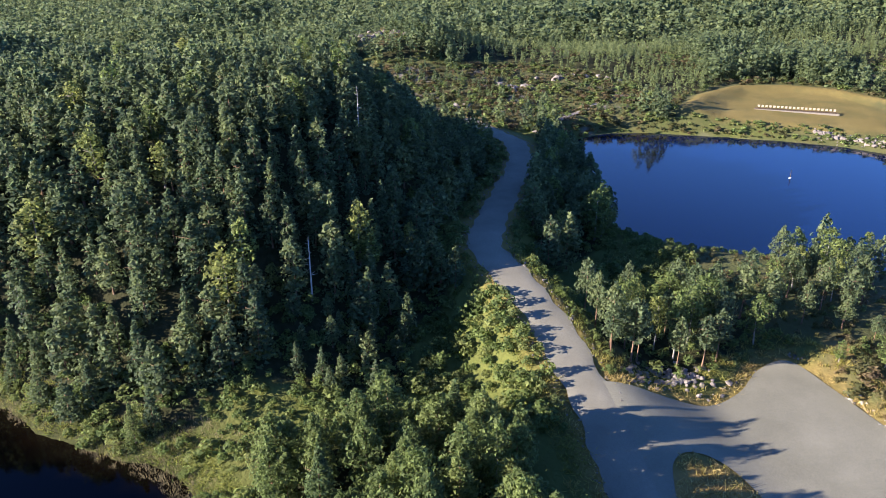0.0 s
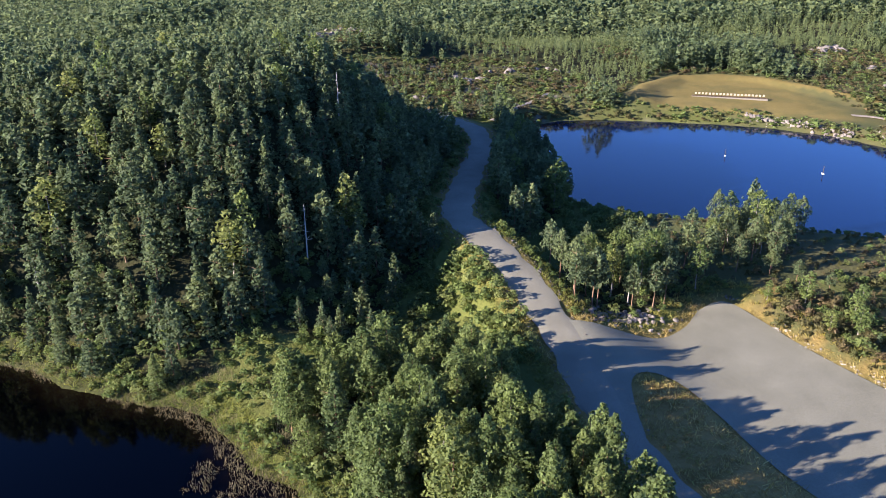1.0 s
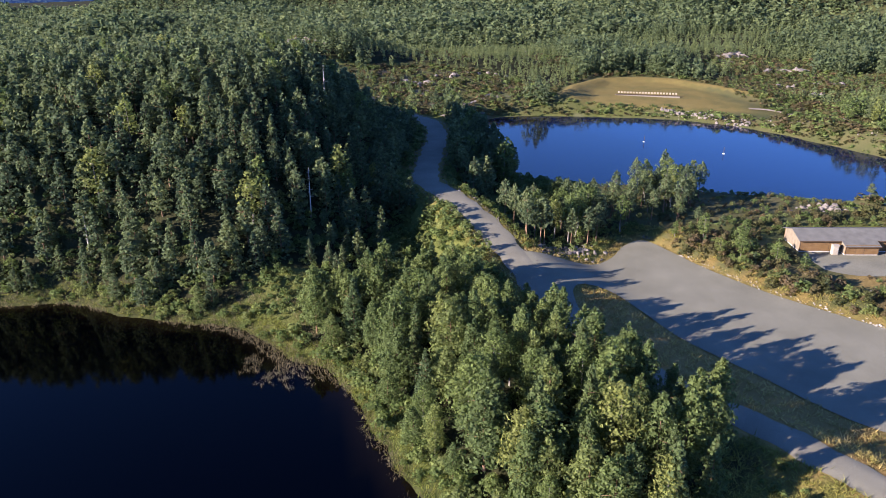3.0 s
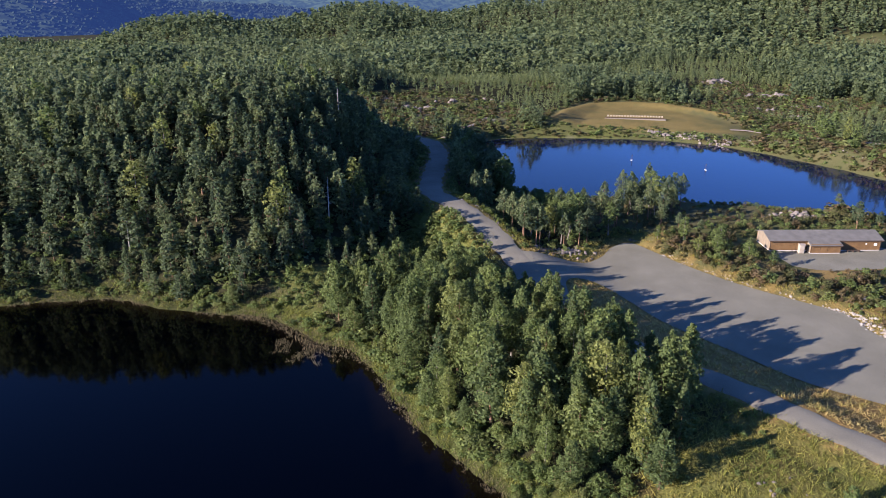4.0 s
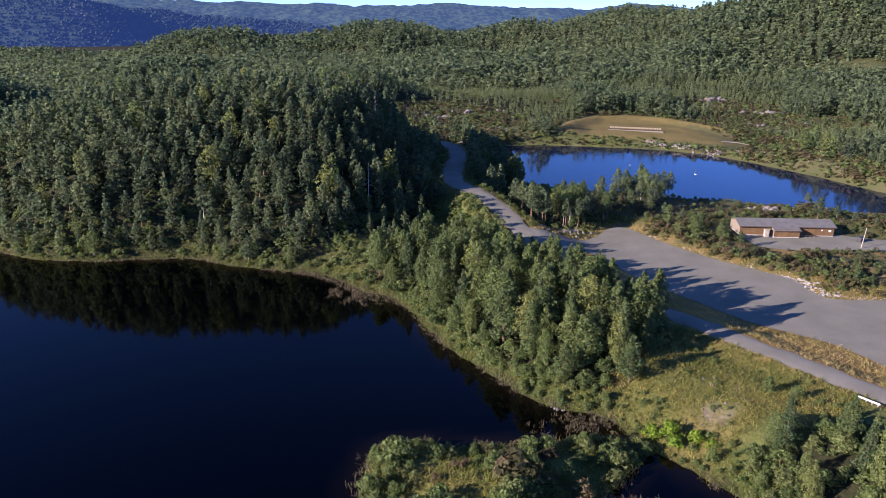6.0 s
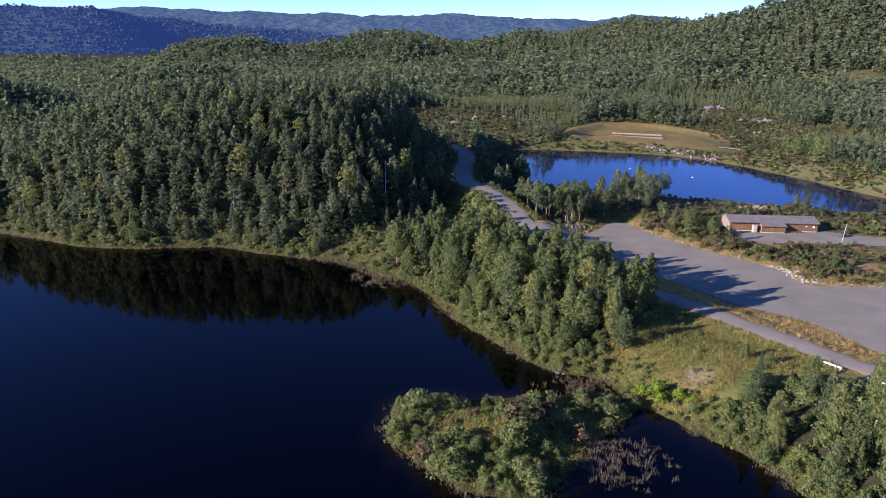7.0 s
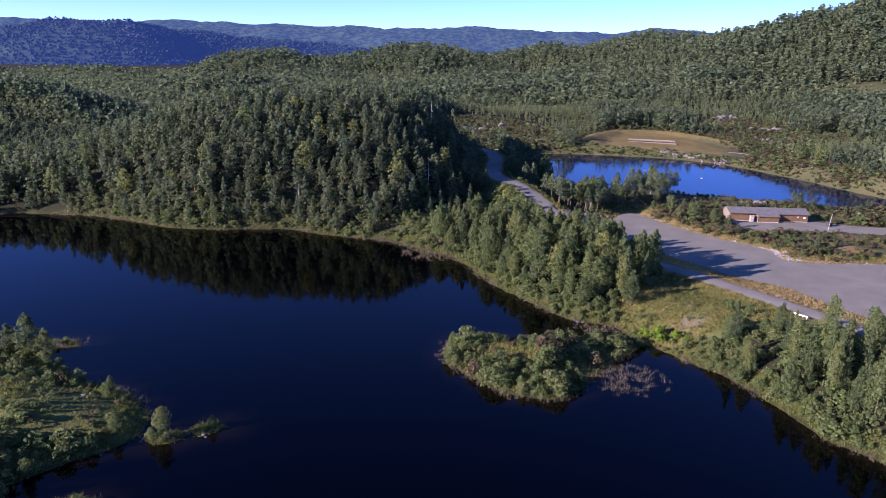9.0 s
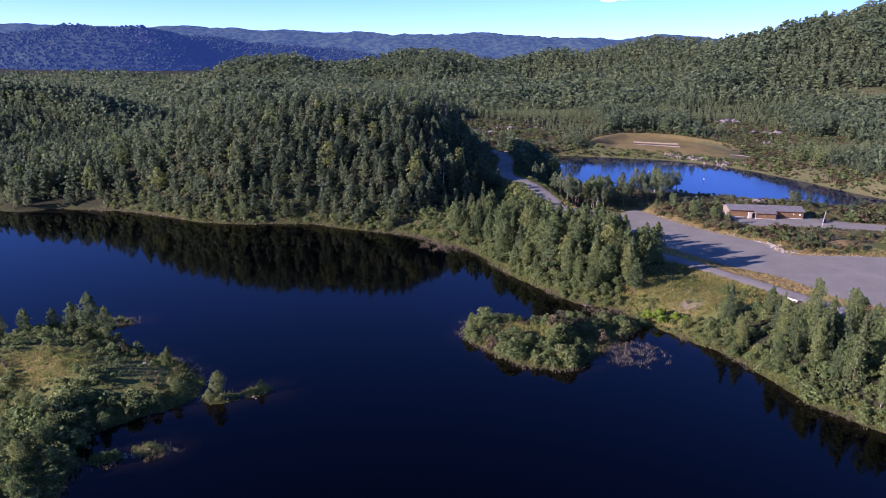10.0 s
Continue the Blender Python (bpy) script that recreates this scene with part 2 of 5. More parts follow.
def foliage(name, c1, c2, c3, joined=False, low=0.58, high=1.42):
    """Leaf material; varies by tree and by leaf."""
    m, n, l, b = material(name, 0.65, 0.15)
    if joined:
        tree = attribute(n, "tint")
    else:
        info = n.new("ShaderNodeObjectInfo")
        tree = info.outputs["Random"]
    base = ramp(n, l, tree, [(0.0, c1), (0.55, c2), (1.0, c3)])
    geo = n.new("ShaderNodeNewGeometry")
    leaf = ramp(n, l, geo.outputs["Random Per Island"], [(0.0, (low, low, low * 1.04)), (1.0, (high, high, high * 0.9))])
    color = mix(n, l, 1.0, base, leaf, "MULTIPLY")
    l.new(color, b.inputs["Base Color"])
    tr = n.new("ShaderNodeBsdfTranslucent")
    l.new(color, tr.inputs["Color"])
    mx = n.new("ShaderNodeMixShader")
    mx.inputs["Fac"].default_value = 0.54
    l.new(b.outputs["BSDF"], mx.inputs[1])
    l.new(tr.outputs["BSDF"], mx.inputs[2])
    l.new(mx.outputs["Shader"], n["Material Output"].inputs["Surface"])
    return m


def ground_material():
    m, n, l, b = material("ground", 0.95, 0.1)
    broad, fine = noise_node(n, l, 9, 6, 1.0), noise_node(n, l, 0.9, 6, 2.0)
    grass = mix(n, l, fine, ramp(n, l, broad, [(0.3, (0.055, 0.078, 0.018)), (0.7, (0.130, 0.148, 0.036))]), (0.08, 0.085, 0.026))
    dry = mix(n, l, fine, ramp(n, l, broad, [(0.3, (0.240, 0.160, 0.055)), (0.7, (0.350, 0.242, 0.085))]), (0.195, 0.132, 0.046))
    heath = mix(n, l, fine, ramp(n, l, broad, [(0.35, (0.060, 0.077, 0.027)), (0.65, (0.098, 0.084, 0.041))]), (0.075, 0.078, 0.032))
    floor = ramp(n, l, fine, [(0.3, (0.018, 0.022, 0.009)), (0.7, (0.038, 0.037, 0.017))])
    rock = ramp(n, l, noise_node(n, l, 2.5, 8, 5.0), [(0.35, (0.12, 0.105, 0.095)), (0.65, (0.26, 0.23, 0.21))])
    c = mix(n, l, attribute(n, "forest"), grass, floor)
    c = mix(n, l, attribute(n, "heath"), c, heath)
    c = mix(n, l, attribute(n, "dry"), c, dry)
    c = mix(n, l, attribute(n, "rock"), c, rock)
    l.new(c, b.inputs["Base Color"])
    bumped(n, l, b, noise_node(n, l, 0.6, 6, 7.0), 0.9, 0.3)
    return m


def gravel_material(name, a, c):
    m, n, l, b = material(name, 0.9, 0.2)
    col = ramp(n, l, noise_node(n, l, 6, 7, 1.0), [(0.3, a), (0.7, c)])
    grain = ramp(n, l, noise_node(n, l, 0.12, 3, 4.0), [(0.3, (0.75, 0.75, 0.75)), (0.7, (1.15, 1.15, 1.15))])
    l.new(mix(n, l, 1.0, col, grain, "MULTIPLY"), b.inputs["Base Color"])
    bumped(n, l, b, noise_node(n, l, 0.15, 3, 6.0), 0.4, 0.03)
    return m


def water_material(name, deep, shallow_color, gloss, wave, mirror):
    m, n, l, b = material(name, gloss, mirror)
    b.inputs["IOR"].default_value = 1.333
    # extra blue for the mirrored sky is put into the specular tint
    b.inputs["Specular Tint"].default_value = (0.72, 0.82, 1.0, 1)
    shallow = attribute(n, "shallow")
    l.new(mix(n, l, shallow, deep, shallow_color), b.inputs["Base Color"])
    bumped(n, l, b, noise_node(n, l, 1.6, 3, 2.0), wave, 0.1)
    return m


M_GROUND = ground_material()
M_WATER = water_material("peaty_water", (0.00005, 0.0001, 0.0004), (0.005, 0.0035, 0.002), 0.06, 0.03, 0.18)
# far lake: reflected sky blue is put into the base colour
M_SKY_WATER = water_material("sky_blue_water", (0.001, 0.005, 0.030), (0.002, 0.006, 0.022), 0.08, 0.22, 0.5)
M_ROAD = gravel_material("road_gravel", (0.160, 0.154, 0.118), (0.220, 0.211, 0.164))
M_LOT = gravel_material("lot_gravel", (0.160, 0.157, 0.118), (0.212, 0.207, 0.157))
M_BARK = plain("pine_bark", (0.10, 0.06, 0.035), (0.22, 0.14, 0.09), 0.6, 0.9)
M_BIRCH_BARK = plain("birch_bark", (0.13, 0.115, 0.10), (0.28, 0.26, 0.235), 0.4, 0.8)
PINE = ((0.085, 0.119, 0.064), (0.113, 0.149, 0.076), (0.148, 0.184, 0.084))
SPRUCE = ((0.077, 0.112, 0.063), (0.102, 0.140, 0.073), (0.136, 0.172, 0.080))
BIRCH = ((0.112, 0.156, 0.054), (0.142, 0.186, 0.062), (0.192, 0.216, 0.068))
BUSH = ((0.108, 0.152, 0.054), (0.142, 0.190, 0.061), (0.176, 0.204, 0.076))
# needles of the near stands, lighter and yellower than PINE and SPRUCE
NEAR_PINE = ((0.092, 0.130, 0.052), (0.120, 0.162, 0.058), (0.160, 0.196, 0.068))
NEAR_SPRUCE = ((0.080, 0.118, 0.054), (0.105, 0.146, 0.060), (0.140, 0.175, 0.066))
M_NEAR_PINE, M_NEAR_SPRUCE = foliage("near_pine_needles", *NEAR_PINE), foliage("near_spruce_needles", *NEAR_SPRUCE)
M_PINE, M_SPRUCE, M_BIRCH, M_BUSH = (foliage(n, *c) for n, c in (("pine_needles", PINE), ("spruce_needles", SPRUCE), ("birch_leaves", BIRCH), ("bush_leaves", BUSH)))
# PINE lightened, with less leaf-to-leaf contrast, for the woods farther off
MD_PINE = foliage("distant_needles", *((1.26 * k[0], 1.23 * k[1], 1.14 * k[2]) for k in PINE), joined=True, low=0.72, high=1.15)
MJ_PINE, MJ_BIRCH, MJ_BUSH = (foliage(n, *c, joined=True) for n, c in (("wood_needles", PINE), ("wood_leaves", BIRCH), ("scrub_leaves", BUSH)))


# ---------------------------------------------------------------- mesh helpers
def mesh_of(name, verts, tris, mats=(), slots=None, fields=None, smooth=False, normals=None):
    verts, tris = np.asarray(verts, np.float32), np.asarray(tris, np.int32)
    me = bpy.data.meshes.new(name)
    me.vertices.add(len(verts))
    me.vertices.foreach_set("co", verts.ravel())
    k = tris.shape[1]
    me.loops.add(tris.size)
    me.loops.foreach_set("vertex_index", tris.ravel())
    me.polygons.add(len(tris))
    me.polygons.foreach_set("loop_start", np.arange(0, tris.size, k, dtype=np.int32))
    me.polygons.foreach_set("loop_total", np.full(len(tris), k, np.int32))
    for m in mats:
        me.materials.append(m)
    if slots is not None:
        me.polygons.foreach_set("material_index", np.asarray(slots, np.int32))
    me.polygons.foreach_set("use_smooth", np.full(len(tris), smooth, bool))
    for key, values in (fields or {}).items():
        a = me.attributes.new(key, "FLOAT", "POINT")
        a.data.foreach_set("value", np.asarray(values, np.float32))
    if normals is not None:
        a = me.attributes.new("custom_normal", "FLOAT_VECTOR", "POINT")
        a.data.foreach_set("vector", np.asarray(normals, np.float32).ravel())
    me.update(calc_edges=True)
    return me


def part(name, bm, mat, parent, label=""):
    me = bpy.data.meshes.new(name)
    bm.to_mesh(me)
    bm.free()
    me.materials.append(mat)
    ob = new(name, me)
    ob.parent = parent
    return tagged(ob, label)


# ---------------------------------------------------------------- ground sheet
def axis(low, high, gap, reach_low, reach_high, growth=1.09):
    mid = list(np.arange(low, high + 0.01, gap))
    up, g = [mid[-1]], gap
    while up[-1] < reach_high:
        g = min(g * growth, 160)
        up.append(up[-1] + g)
    down, g = [mid[0]], gap
    while down[-1] > reach_low:
        g = min(g * growth, 160)
        down.append(down[-1] - g)
    return np.array(down[:0:-1] + mid + up[1:])


def build_ground():
    gx, gy = axis(-140, 190, 2.1, -4200, 4200), axis(-80, 290, 2.1, -1500, 4600, 1.045)
    x, y = np.meshgrid(gx, gy)
    x, y = x.ravel(), y.ravel()
    z = ground(x, y)
    nx, ny = len(gx), len(gy)
    i = np.arange(nx * ny).reshape(ny, nx)
    quads = np.stack([i[:-1, :-1], i[:-1, 1:], i[1:, 1:], i[1:, :-1]], -1).reshape(-1, 4)
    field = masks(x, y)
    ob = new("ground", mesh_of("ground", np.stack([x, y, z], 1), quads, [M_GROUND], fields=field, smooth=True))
    tagged(ob, "grassy and wooded hilly ground with heath and bare rock", "ground", kind="structure")


def masks(x, y):
    n1, n2 = rough(x, y, 14, 21), rough(x, y, 5, 31)
    meadow = step(3, -3, shore(x, y, MEADOW))
    rng = step(1, -3, shore(x, y, RANGE)) * step(180, 164, x + 14 * (n2 - 0.5)) * step(228, 238, y + 0.5 * (x - 150)) * (0.65 + 0.35 * step(0.35, 0.5, n2))
    dr = away(x, y, ROAD_S)[0]
    dl = away(x, y, LOWER_S)[0]
    dp = np.abs(shore(x, y, LOT_S))
    verge = np.maximum(step(2.4, 1.2, dp) * 0.55, np.maximum(step(3.6, 2.8, dl), 0.5 * step(7, 4, dr)))
    verge = np.maximum(verge, step(1.5, -0.5, shore(x, y, STRIP)))
    wooded = density(x, y)
    # dark floor colour: in the woods, along the lake's rim and at the hill's foot
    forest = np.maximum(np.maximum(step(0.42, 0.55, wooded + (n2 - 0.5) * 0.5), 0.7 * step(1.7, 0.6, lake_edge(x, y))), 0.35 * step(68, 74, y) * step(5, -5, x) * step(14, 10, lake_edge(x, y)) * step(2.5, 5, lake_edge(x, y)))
    heath = np.maximum(step(240, 262, y) * step(0.5, 0.3, wooded), step(2, -2, shore(x, y, RANGE)))
    heath = np.maximum(heath, step(4, -2, shore(x, y, HEATH)))
    heath = np.maximum(heath, np.maximum(step(2, -1, shore(x, y, YARD)), step(2, -1, shore(x, y, LOT_BANK))))
    heath = np.maximum(heath, step(90, 60, far_lake_edge(x, y)) * step(110, 135, x) * step(0.5, 0.3, wooded))
    heath = np.maximum(heath, step(6, -4, shore(x, y, WOOD_C)) * step(0.5, 0.62, n1))
    rng = np.maximum(rng, step(4, 2.5, away(x, y, BERM)[0]))
    heath = heath * (1 - 0.7 * rng)
    dry = np.maximum(np.maximum(np.maximum(np.maximum(0.5 * rng, np.maximum(0.8 * bump(x, y, 104, 41, 8, 5, 2), 0.7 * bump(x, y, 81, 83, 3.5, 4, 2))), 0.45 * bump(x, y, -114, -25, 10, 7, 2)), verge * step(0.05, 0.3, n2)), meadow * (0.10 + 0.36 * step(0.4, 0.62, n1 * 0.6 + n2 * 0.4)) + np.maximum(0.2 * bump(x, y, -13, -16, 11, 6, 2), step(0.52, 0.66, n2) * 0.7 * np.maximum(step(1, -1, shore(x, y, YARD)), step(1, -1, shore(x, y, LOT_BANK)))))
    rock = 0.7 * step(0.64, 0.72, rough(x, y, 10, 41)) * step(3, 12, shore(x, y, RANGE)) * step(0.3, 0.1, wooded) * step(225, 260, y) * (1 - rng)
    rock = np.maximum(rock, 0.85 * bump(x, y, 28, -7, 3.2, 2.2, 1.5) * step(0.35, 0.5, n2))
    return {"forest": forest, "heath": heath, "dry": dry, "rock": rock}


def density(x, y):
    """How closely the trees stand: 0 to 1."""
    n1 = rough(x, y, 30, 51)
    d = np.where(y > 230, 0.95, 0.0)
    d = np.maximum(d, 0.97 * step(14, 4, x - 0.12 * (y - 100)) * step(78, 82, y - 7 * step(-36, -26, x)) * step(0.6, 1.6, lake_edge(x, y)))
    d = np.maximum(d, step(2, -2, shore(x, y, WOOD_A)))
    d = np.maximum(d, 0.82 * step(2, -2, shore(x, y, WOOD_C)))
    d = np.maximum(d, 0.8 * step(3, -3, shore(x, y, WOOD_D)))
    d = np.maximum(d, 0.9 * step(3, -3, shore(x, y, WOOD_F)))
    d = np.maximum(d, 0.75 * step(188, 205, x) * step(14, 30, y))
    clearing = bump(x, y, 38, 285, 60, 56, 2) * 1.1 + bump(x, y, -25, 300, 30, 30, 2) + 0.9 * bump(x, y, 235, 268, 60, 35, 2) + 0.85 * bump(x, y, 240, 325, 42, 26, 2) + 0.7 * bump(x, y, 150, 345, 30, 16, 2) + 0.95 * bump(x, y, -20, 350, 15, 15, 2)
    d = d * (1 - np.clip(clearing, 0, 1)) * step(0, 10, shore(x, y, RANGE))
    d = d * (1 - step(0.60, 0.68, n1) * step(240, 330, y) * step(520, 420, y) * 0.8)
    d = d * np.where(y > 76, step(0.6, 1.8, lake_edge(x, y)), step(1.5, 5, lake_edge(x, y))) * step(2, 6, far_lake_edge(x, y)) * step(5.0, 7.0, away(x, y, ROAD_S)[0] - 2.0 * step(98, 108, y) * step(30, 10, x - 0.1 * (y - 120))) * step(0, 3, shore(x, y, ROADSIDE)) * step(4.5, 6.5, away(x, y, LOWER_S)[0])
    return d * step(1, 4, shore(x, y, LOT_S)) * step(0, 3, np.minimum(shore(x, y, YARD), off_yard(x, y)))


build_ground()


def build_lake(name, outline, level, edge, mat, label):
    """Water sheet under the whole basin; fields tell where the bottom shows."""
    lo, hi = outline.min(0) - 3, outline.max(0) + 3
    gx, gy = np.arange(lo[0], hi[0] + 3, 3.0), np.arange(lo[1], hi[1] + 3, 3.0)
    x, y = np.meshgrid(gx, gy)
    nx, ny = len(gx), len(gy)
    x, y = x.ravel(), y.ravel()
    d = edge(x, y)
    i = np.arange(nx * ny).reshape(ny, nx)
    quads = np.stack([i[:-1, :-1], i[:-1, 1:], i[1:, 1:], i[1:, :-1]], -1).reshape(-1, 4)
    keep = (d[quads] < 4.0).any(1)
    used = np.unique(quads[keep])
    back = np.zeros(nx * ny, int)
    back[used] = np.arange(len(used))
    v = np.stack([x, y, np.full_like(x, level)], 1)[used]
    ob = new(name, mesh_of(name, v, back[quads[keep]], [mat], fields={"shallow": step(-5, 0, d)[used]}, smooth=True))
    tagged(ob, label, "lake", kind="structure")


build_lake("water_near", LAKE_S, LAKE_Z, lake_edge, M_WATER, "still dark blue lake water with reeds along its shore")
build_lake("water_far", FAR_LAKE_S, FAR_LAKE_Z, far_lake_edge, M_SKY_WATER, "deep blue lake behind the wooded spit")


def ribbon(name, line, half, mat, label, lift=0.0):
    p = np.asarray(line)
    t = np.gradient(p[:, :2], axis=0)
    t /= np.linalg.norm(t, axis=1)[:, None]
    side = np.stack([-t[:, 1], t[:, 0]], 1)
    across = np.linspace(-1, 1, 7)
    v = []
    for k in range(len(p)):
        for s in across:
            w = half * s * (1 + 0.10 * math.sin(k * 1.7 + s) * (abs(s) == 1) + 0.08 * math.sin(k * 0.63 + 4 * s) * (abs(s) == 1))
            v.append((p[k, 0] + side[k, 0] * w, p[k, 1] + side[k, 1] * w, p[k, 2] + lift + 0.06 * (1 - s * s) - 0.10 * (abs(s) == 1)))
    i = np.arange(len(v)).reshape(len(p), len(across))
    q = np.stack([i[:-1, :-1], i[1:, :-1], i[1:, 1:], i[:-1, 1:]], -1).reshape(-1, 4)
    ob = new(name, mesh_of(name, v, q[:, ::-1], [mat], smooth=True))
    return tagged(ob, label, "road", kind="structure")


def dense(line, gap=2.0):
    p = np.asarray(line, float)
    s = np.concatenate([[0], np.cumsum(np.linalg.norm(np.diff(p, axis=0), axis=1))])
    u = np.arange(0, s[-1], gap)
    return np.stack([np.interp(u, s, p[:, k]) for k in range(p.shape[1])], 1)


ribbon("road_main", dense(ROAD_S), 3.3, M_ROAD, "grey gravel road winding past the wooded hill")
ribbon("road_lower", dense(LOWER_S), 2.7, M_ROAD, "narrow grey gravel road along the grass bank", 0.012)


def sheet(name, outline, height, gap, mat, label, category):
    """A level or gently rolling patch: a fine grid whose rim is drawn onto the outline."""
    outline = np.asarray(outline)
    rim = dense(np.vstack([outline, outline[:1]]), 0.7)
    lo, hi = outline.min(0), outline.max(0)
    x, y = (a.ravel() for a in np.meshgrid(np.arange(lo[0], hi[0], gap), np.arange(lo[1], hi[1], gap)))
    deep = shore(x, y, outline) < -0.6 * gap
    pts = [Vector(p) for p in rim] + [Vector(p) for p in np.stack([x[deep], y[deep]], 1)]
    loop = list(range(len(rim)))
    out, _, faces, *_ = geometry.delaunay_2d_cdt(pts, [], [loop], 1, 1e-4)
    p = np.array([v[:] for v in out])
    me = mesh_of(name, np.stack([p[:, 0], p[:, 1], height(p[:, 0], p[:, 1])], 1), [f[:] for f in faces], [mat], smooth=True)
    return tagged(new(name, me), label, category, kind="structure")


sheet("parking_lot", LOT_S, lot_z, 1.0, M_LOT, "wide empty gravel parking lot with tree shadows", "parking lot")
sheet("gravel_yard", YARD_S, lambda x, y: 2.95 + 0 * x, 1.0, M_LOT, "grey gravel yard in front of the clubhouse", "yard")

# ---------------------------------------------------------------- trees
rng = np.random.default_rng(7)


def half_width(kind, u):
    """Crown radius of a tree one metre high, u from the crown's foot to its top."""
    if kind == "spruce":
        return 0.205 * (1 - u) ** 0.8 + 0.014
    if kind == "pine":
        return 0.235 * (1 - u ** 1.75) ** 0.76 * (0.64 + 0.36 * min(1, u * 3.5)) + 0.014
    return 0.225 * math.sin(math.pi * min(0.97, 0.16 + 0.82 * u)) ** 0.75


FOOT = {"spruce": 0.05, "pine": 0.17, "birch": 0.16}


def boughs(kind, r, levels, arms, foot):
    """Boughs of a tree one metre high, in uneven whorls: centre, half sizes (outwards, across, up) and bearing."""
    out = []
    if kind == "bush":
        for k in range(levels * arms):
            u, ang = r.uniform(0, 1), r.uniform(0, 6.28)
            q = 0.42 * math.sqrt(max(0.02, 1 - u ** 2)) * r.uniform(0.2, 1.0)
            out.append((q * math.cos(ang), q * math.sin(ang), 0.05 + 0.72 * u, 0.20, 0.20, 0.17, ang))
        return np.array(out)
    for k in range(levels):
        u = min(max((k + r.uniform(-0.3, 0.3)) / levels, 0.0), 0.96)
        rad, turn = half_width(kind, u), r.uniform(0, 6.28)
        n = max(3, round(arms * (1.1 - 0.5 * u)))
        gap = (0.97 - foot) / levels
        for j in range(n):
            ang = turn + 6.28 * j / n + r.normal() * 0.22
            reach = rad * r.uniform(0.55, 1.25)
            droop = {"spruce": -0.22, "pine": 0.05, "birch": 0.30}[kind] + r.normal() * 0.10
            z = foot + (0.96 - foot) * u + droop * reach + r.normal() * gap * 0.38
            across = max(reach * math.sin(math.pi / n) * 1.1, 0.02)
            up = gap * {"spruce": 0.5, "pine": 0.72, "birch": 0.95}[kind] + 0.006
            out.append((0.56 * reach * math.cos(ang), 0.56 * reach * math.sin(ang), z, 0.48 * reach, across, up, ang))
    return np.array(out)


def crown_arrays(kind, r, levels, arms, each, size, foot=None, even=0.25):
    """Needle tufts or leaves laid over the boughs like shingles, facing out of each bough."""
    rows = np.repeat(boughs(kind, r, levels, arms, FOOT.get(kind, 0) if foot is None else foot), each, axis=0)
    n = len(rows)
    ca, sa = np.cos(rows[:, 6]), np.sin(rows[:, 6])
    d = r.normal(size=(n, 3)) * [1, 1, 0.8]
    d /= np.linalg.norm(d, axis=1)[:, None]
    d += [0.45, 0, 0.42]
    d /= np.linalg.norm(d, axis=1)[:, None]
    off = d * rows[:, 3:6] * r.uniform(0.70, 1.08, (n, 1))
    c = rows[:, :3] + np.stack([off[:, 0] * ca - off[:, 1] * sa, off[:, 0] * sa + off[:, 1] * ca, off[:, 2]], 1)
    face = np.stack([d[:, 0] * ca - d[:, 1] * sa, d[:, 0] * sa + d[:, 1] * ca, d[:, 2]], 1)
    if kind != "bush":
        m = max(3, each)
        c = np.concatenate([c, np.column_stack([r.normal(size=(m, 2)) * 0.010, np.linspace(0.93, 1.0, m)])])
        face = np.concatenate([face, np.column_stack([r.normal(size=(m, 2)), np.full(m, 0.3)])])
    n = len(c)
    out = c - [0, 0, 0.25]
    if kind != "bush":
        out = np.column_stack([c[:, :2], np.hypot(c[:, 0], c[:, 1]) * 0.5 + 0.02])
    out /= np.maximum(np.linalg.norm(out, axis=1), 1e-9)[:, None]
    lie = face + r.normal(size=(n, 3)) * 0.45
    lie /= np.linalg.norm(lie, axis=1)[:, None]
    a = np.cross(lie, r.normal(size=(n, 3)))
    a /= np.maximum(np.linalg.norm(a, axis=1), 1e-6)[:, None]
    b = np.cross(lie, a)
    s = size * r.uniform(0.6, 1.35, (n, 1))
    v = np.stack([c + a * s, c - a * s * 0.6 + b * s * 0.66, c - a * s * 0.6 - b * s * 0.66], 1).reshape(-1, 3)
    shade = lie * 0.5 + face * 0.5 + out * even
    shade /= np.linalg.norm(shade, axis=1)[:, None]
    return v, np.arange(3 * n).reshape(-1, 3), np.repeat(shade, 3, axis=0)


def trunk_arrays(r, kind, top=0.9, thick=0.016, sides=6, limbs=5):
    rings, v, q = 5, [], []
    lean = r.normal(size=2) * 0.015
    for k in range(rings):
        u = k / (rings - 1)
        rad = thick * (1 - 0.85 * u) * (1.5 if k == 0 else 1)
        c = lean * math.sin(u * 3)
        for s in range(sides):
            a = 2 * math.pi * s / sides
            v.append((c[0] + rad * math.cos(a), c[1] + rad * math.sin(a), -0.03 + u * top))
    for k in range(rings - 1):
        for s in range(sides):
            a, b = k * sides + s, k * sides + (s + 1) % sides
            q += [(a, b, b + sides), (a, b + sides, a + sides)]
    for _ in range(limbs):
        z, ang = r.uniform(0.3, 0.75), r.uniform(0, 2 * math.pi)
        d = np.array([math.cos(ang), math.sin(ang), 0.35])
        base = np.array([0, 0, z])
        side = np.array([-d[1], d[0], 0]) * thick * 0.35
        n = len(v)
        v += [tuple(base + side), tuple(base - side), tuple(base + np.array([0, 0, thick * 0.6])), tuple(base + d * 0.15)]
        q += [(n, n + 1, n + 3), (n + 1, n + 2, n + 3), (n + 2, n, n + 3)]
    return np.array(v), np.array(q)


